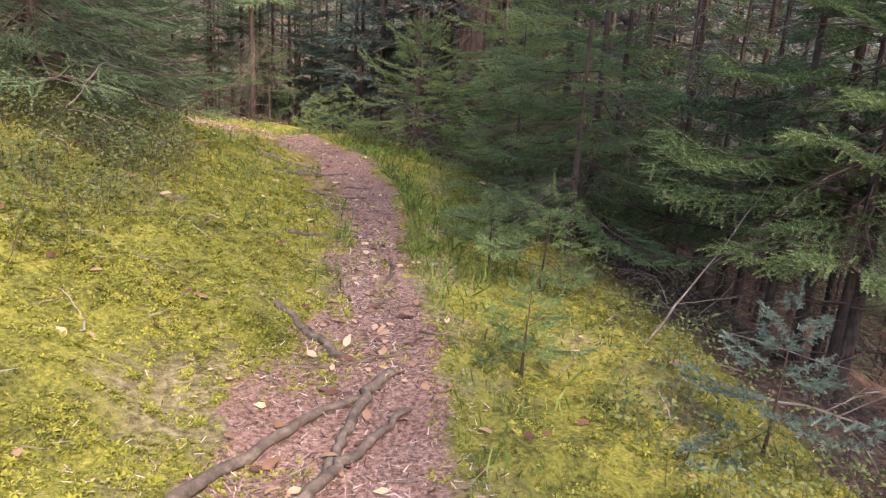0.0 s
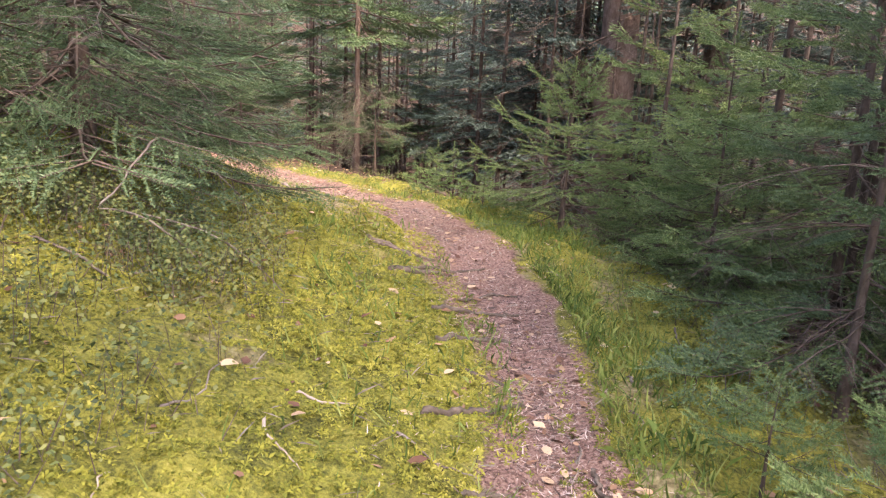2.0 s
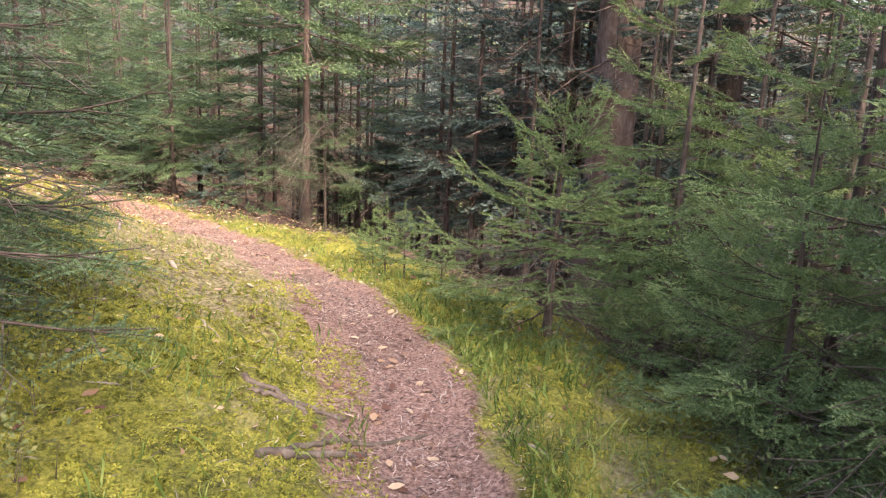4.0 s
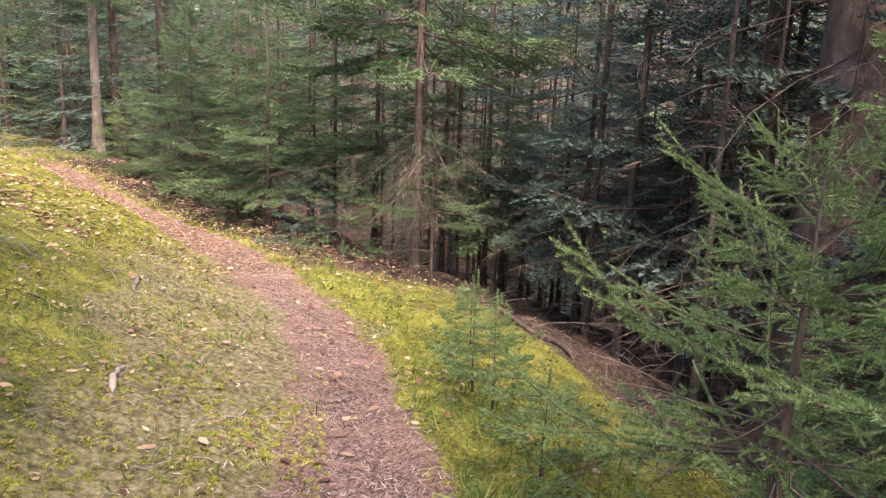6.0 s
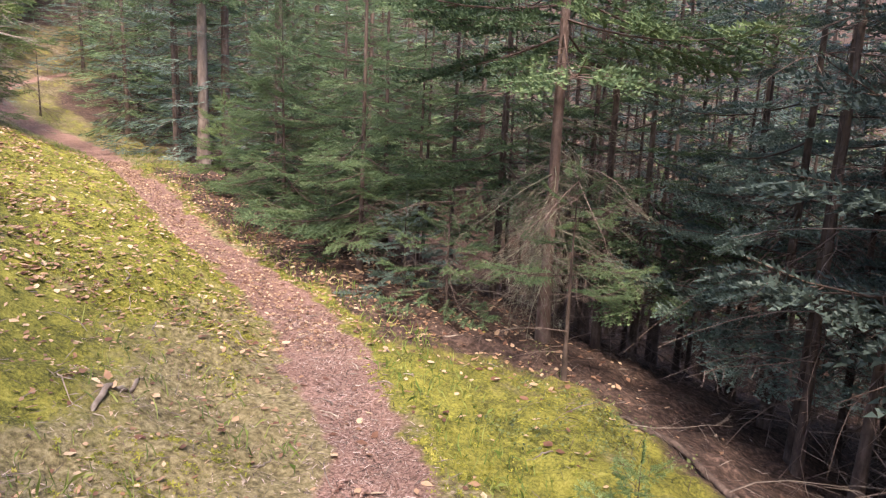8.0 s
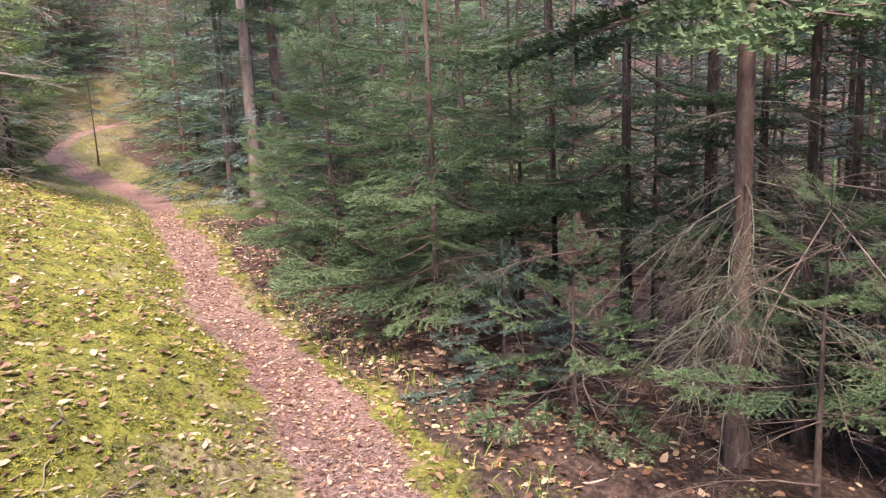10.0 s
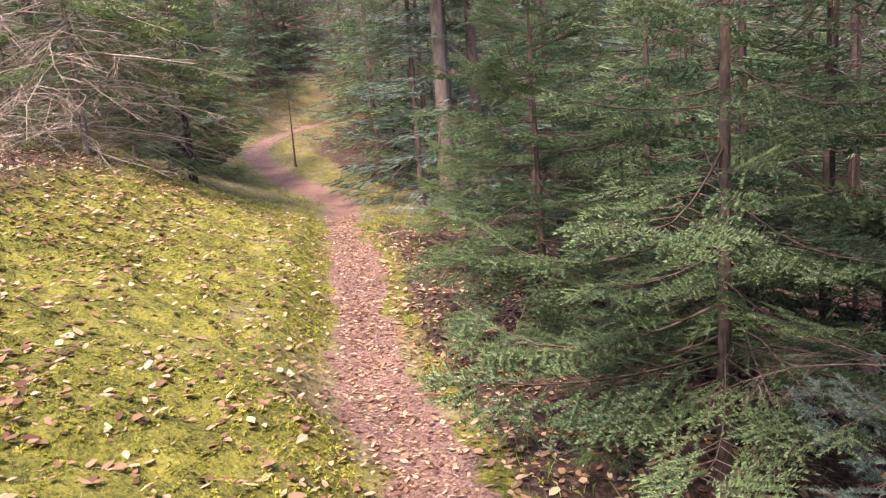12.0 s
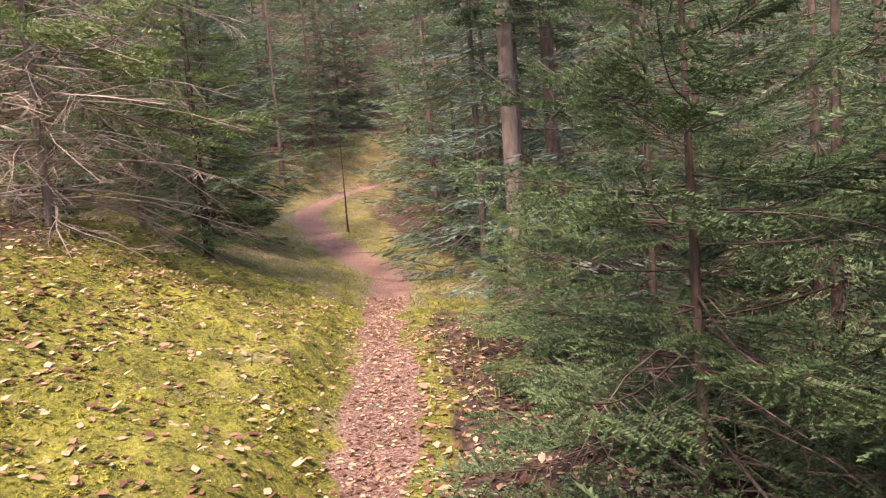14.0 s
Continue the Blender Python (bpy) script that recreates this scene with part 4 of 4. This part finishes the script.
# low bilberry shrubs
leaf_t = [(0, 0, 0), (0.5, 0.3, 0.1), (0.5, -0.3, 0.1), (1.0, 0, 0)]
leaf_f = [(0, 2, 1), (1, 2, 3)]


def shrubs(n, y0, y1, d0, d1, h):
    out = []
    x, y, z = sow(n, y0, y1, d0, d1)
    for a, b, c in zip(x, y, z):
        m = 46
        hh = np.sqrt(crng.random(m)) * h * crng.uniform(.6, 1.2)
        out.append((a + crng.normal(0, .07, m), b + crng.normal(0, .07, m), c + hh))
    return out


berry = shrubs(760, 1.5, 8.5, 0.95, 3.4, 0.30) + shrubs(60, 3.5, 7.5, -0.45, -1.9, 0.22) + shrubs(130, 1.6, 4.0, -0.6, -2.2, 0.16) + shrubs(60, 8.5, 13, -0.4, -1.4, 0.15) + shrubs(40, 8.5, 13.5, 2.0, 4.0, .2) + shrubs(40, 15, 19, 2.2, 4.0, .3)
scattered("bilberry_shrubs", berry, leaf_t, leaf_f, (0.013, 0.030), 0.6, BILBERRY, 0.0, "low green bilberry shrubs growing among moss", "shrub")
stems = [(x[::8], y[::8], z[::8] - .12) for x, y, z in berry]
scattered("bilberry_stems", stems, [(-0.012, 0, 0), (0.012, 0, 0), (0.12, .1, 1.0)], [(0, 1, 2)], (0.10, 0.2), 0.3, BARK_DARK, 0.0, "thin brown stems of low bilberry shrubs", "shrub")

# fallen leaves
fallen = [(0, 0, 0), (0.28, 0.24, 0.05), (0.28, -0.26, 0.03), (0.62, 0.30, 0.02), (0.62, -0.26, 0.08), (1.0, 0.05, 0.06), (0.45, 0, 0.0)]
fallen_f = [(0, 6, 1), (0, 2, 6), (1, 6, 3), (2, 4, 6), (3, 6, 5), (6, 4, 5)]
leaf_spots = [sow(380, 1.8, 9, 0.1, 2.6), sow(70, 1.8, 9, -0.05, -1.2), on_path(260, 1.8, 9.5), sow(330, 9, 13.4, 0.0, 2.6), on_path(90, 9.5, 13), sow(110, 9, 13, -0.0, -0.9),
              sow(5200, 13.2, 19.0, 0.02, 3.2), sow(7500, 13.6, 19.5, 1.2, 5.0), sow(3600, 13.5, 18.5, -0.02, -1.6), sow(900, 13, 18, -1.0, -2.6)]
scattered("fallen_leaves", leaf_spots, fallen, fallen_f, (0.028, 0.070), 0.22, LEAF, 0.010, "dry tan fallen leaves scattered on the ground", "leaves")
small_spots = [on_path(5200, 13.4, 20.0, 1.1), sow(2600, 13.4, 18.5, -0.02, -1.3), sow(3000, 13.4, 19.0, 0.02, 2.6), sow(900, 9, 14, 0.0, 2.0), sow(1200, 22.5, 27, 0, 3), sow(1500, 22.3, 29, -0.2, -5)]
scattered("leaf_litter", small_spots, fallen, fallen_f, (0.018, 0.046), 0.22, LEAF, 0.007, "small brown leaf fragments covering the footpath", "leaves")

# needles, bark chips and bits on the path
chip_spots = [on_path(13000, 1.6, 9.5), on_path(9500, 9, 14), on_path(3000, 13.5, 18.5), patchy(sow(5000, 8.5, 14, 0.0, 1.2), 2.0, 44, -0.1), sow(1500, 1.8, 9, 0.0, 0.4), sow(2500, 2, 12, -1.0, -3.0), sow(1600, 1.8, 12, 0.0, -0.3)]
scattered("path_litter", chip_spots, [(0, -0.07, 0), (1, -0.04, 0.05), (1, 0.04, 0.05), (0, 0.07, 0)], [(0, 1, 2, 3)], (0.010, 0.036), 0.25, LITTER, 0.004, "red-brown needles and bark bits on footpath", "litter")
scattered("dry_needles", [on_path(1500, 1.6, 14), sow(1300, 8.5, 14, 0.0, 1.6), sow(2500, 2, 16, -0.6, -3.0), sow(1200, 1.8, 8, 0.1, 2.0)], [(0, -0.012, 0), (0.5, 0.02, 0.05), (1, 0.0, 0.02)], [(0, 1, 2)], (0.03, 0.12), 0.3, DEADWOOD, 0.008, "thin pale dry twiglets lying on the ground", "litter")


# ---- roots, sticks, dead boughs ----
def rope(pts, r0, r1, wig=0.008, sides=8, lift=0.0, steps=26, follow=True):
    """A gnarled tapering length of wood through plan points, lying on the ground."""
    p = np.asarray(pts, float)
    s = np.linspace(0, len(p) - 1, steps)
    q = np.stack([np.interp(s, np.arange(len(p)), p[:, i]) for i in range(p.shape[1])], 1)
    for _ in range(2):
        q[1:-1] = 0.25 * q[:-2] + 0.5 * q[1:-1] + 0.25 * q[2:]
    q[:, :2] += crng.normal(0, wig, (steps, 2))
    u = np.linspace(0, 1, steps)
    r = (r0 + (r1 - r0) * u) * (1 + crng.normal(0, .07, steps))
    r[0], r[-1] = r[0] * 0.1, r[-1] * 0.1
    z = land(q[:, 0], q[:, 1]) + r * lift if follow else q[:, 2]
    v, f = tube(np.stack([q[:, 0], q[:, 1], z], 1), r, sides)
    return v, f


def root(pts, r0, r1, lift=0.35):
    v, f = rope(pts, r0 * 0.84, r1 * 0.84, 0.007, 8, lift + 0.1)
    tagged(new("root", make_mesh("root", v, f, ROOT, True)), "worn grey-brown tree root crossing the footpath", "root", "exposed roots")


root([(-0.80, 2.0), (-0.74, 2.14), (-0.67, 2.3), (-0.57, 2.47), (-0.48, 2.61), (-0.38, 2.75), (-0.28, 2.82)], 0.030, 0.016, 0.6)
root([(-0.46, 2.1), (-0.41, 2.21), (-0.35, 2.32), (-0.27, 2.48), (-0.21, 2.61), (-0.12, 2.76)], 0.030, 0.014, 0.6)
root([(-0.37, 2.28), (-0.34, 2.54), (-0.30, 2.79), (-0.20, 3.02)], 0.018, 0.030, 0.5)
root([(-0.78, 3.58), (-0.63, 3.39), (-0.53, 3.26), (-0.39, 3.08)], 0.020, 0.024, 0.25)
root([(-0.62, 3.0), (-0.4, 3.05), (-0.15, 3.2)], 0.010, 0.008, 0.5)
root([(-1.72, 7.48), (-1.53, 7.41), (-1.36, 7.30)], 0.022, 0.014)
root([(-1.64, 7.37), (-1.46, 7.37), (-1.2, 7.35)], 0.016, 0.012)
root([(-1.40, 6.91), (-1.2, 7.12), (-0.82, 7.32)], 0.022, 0.010)
root([(-1.02, 5.86), (-0.79, 5.94), (-0.62, 5.99)], 0.020, 0.012)
root([(-0.95, 4.86), (-0.73, 5.06), (-0.53, 5.25)], 0.022, 0.012)
root([(-0.84, 5.50), (-0.71, 5.48), (-0.56, 5.36)], 0.012, 0.009)
root([(-1.10, 6.27), (-0.84, 6.39), (-0.58, 6.44)], 0.020, 0.010)
root([(-1.45, 6.88), (-1.21, 6.99), (-1.05, 7.10)], 0.026, 0.014)
root([(-0.95, 6.55), (-0.8, 6.75), (-0.6, 6.8)], 0.012, 0.008)
root([(-0.75, 4.35), (-0.6, 4.42), (-0.42, 4.40)], 0.012, 0.008)
root([(-0.30, 4.15), (-0.27, 4.45), (-0.31, 4.7)], 0.012, 0.010)


def stick(pts, r0, r1, mat, label, lift=1.0, group="fallen sticks", follow=True, name="stick"):
    v, f = rope(pts, r0, r1, 0.004, 6, lift, 14, follow)
    return tagged(new(name, make_mesh(name, v, f, mat, True)), label, "stick", group)


for i in range(150):
    y0, y1, a, b = ((1.8, 9, -1.4, 2.0), (9, 14, -1.0, 2.6), (13, 18.5, -2.0, 2.6))[i % 3]
    k = int(crng.integers(station(y0), station(y1)))
    d = crng.uniform(a, b)
    x, y = CURVE[k, 0] - TAN[k, 1] * d, CURVE[k, 1] + TAN[k, 0] * d
    L_, ang = crng.uniform(.08, .36), crng.uniform(0, 6.28)
    stick([(x, y), (x + L_ * .5 * math.cos(ang), y + L_ * .5 * math.sin(ang)), (x + L_ * math.cos(ang + .3), y + L_ * math.sin(ang + .3))], crng.uniform(.003, .008), .002, (DEADWOOD, DEADWOOD_PALE)[i % 2], "short dry stick lying on forest floor")
stick([(-2.88, 9.42), (-3.17, 9.78), (-3.25, 9.95)], 0.020, 0.010, DEADWOOD_PALE, "weathered grey stick lying in thin moss")
stick([(-4.3, 11.3), (-4.55, 11.8)], 0.018, 0.010, DEADWOOD, "weathered grey stick lying in thin moss")
stick([(-3.6, 10.5), (-3.3, 10.8), (-2.95, 10.9)], 0.008, 0.004, DEADWOOD, "thin crooked stick beside the footpath")

# pale boughs that arch from the overhanging spruce to the ground
for pts, r0, r1 in (([(-2.31, 5.57, .86), (-2.37, 5.46, .76), (-2.40, 5.38, .66), (-2.46, 5.28, .58)], .010, .008),
                    ([(-2.46, 5.28, .58), (-2.3, 5.33, .56), (-2.12, 5.42, .40), (-2.02, 5.52, .16), (-2.0, 5.55, .06)], .011, .006),
                    ([(-2.3, 5.33, .56), (-2.05, 5.5, .45), (-1.85, 5.58, .28), (-1.72, 5.62, .12)], .008, .004),
                    ([(-2.6, 5.0, .52), (-2.4, 5.0, .46), (-2.25, 5.08, .30), (-2.18, 5.2, .10)], .014, .007),
                    ([(-2.31, 5.57, .86), (-2.18, 5.7, .80), (-2.0, 5.85, .72)], .007, .003),
                    ([(-3.0, 4.7, .50), (-2.6, 4.7, .42), (-2.35, 4.75, .22), (-2.2, 4.85, .12)], .011, .005)):
    stick(pts, r0 * .55, r1 * .55, DEADWOOD, "pale dry bough arching down into moss", follow=False, group="dry boughs", name="dry_bough")
stick([(-1.25, 12.6), (-1.5, 13.0), (-2.0, 13.5), (-2.5, 13.8)], 0.028, 0.018, BARK, "thin fallen stem along the slope edge", name="fallen_stem")
# leaning dry branch on the slope
stick([(1.0, 3.7, -.15), (1.4, 4.1, .15), (1.9, 4.6, .55)], .007, .003, DEADWOOD, "dry fallen branch leaning over the slope", follow=False, group="dry boughs", name="dry_bough")
for a, b in (((1.4, 4.1, .15), (1.7, 4.1, .35)), ((1.6, 4.3, .3), (1.65, 4.6, .55)), ((1.2, 3.9, 0.0), (1.5, 3.8, .1))):
    stick([a, b], .003, .001, DEADWOOD, "dry fallen twig leaning over the slope", follow=False, group="dry boughs", name="dry_bough")

# dry brush caught along the slope edge
for i in range(56):
    k = int(crng.integers(station(3), station(17.5)))
    d = -crng.uniform(1.3, 2.8)
    x, y = CURVE[k, 0] - TAN[k, 1] * d, CURVE[k, 1] + TAN[k, 0] * d
    ob = tagged(new("dry_branch", bare(DEADWOOD)[i % 4]), "grey dry branch lying on the slope", "branch", "dry brush")
    ob.matrix_basis = branch_pose((x, y, z_at(x, y) + crng.uniform(.02, .22)), crng.uniform(0, 6.28), radians(crng.uniform(-4, 16)), crng.uniform(.5, 1.2), crng.uniform(-1, 1))
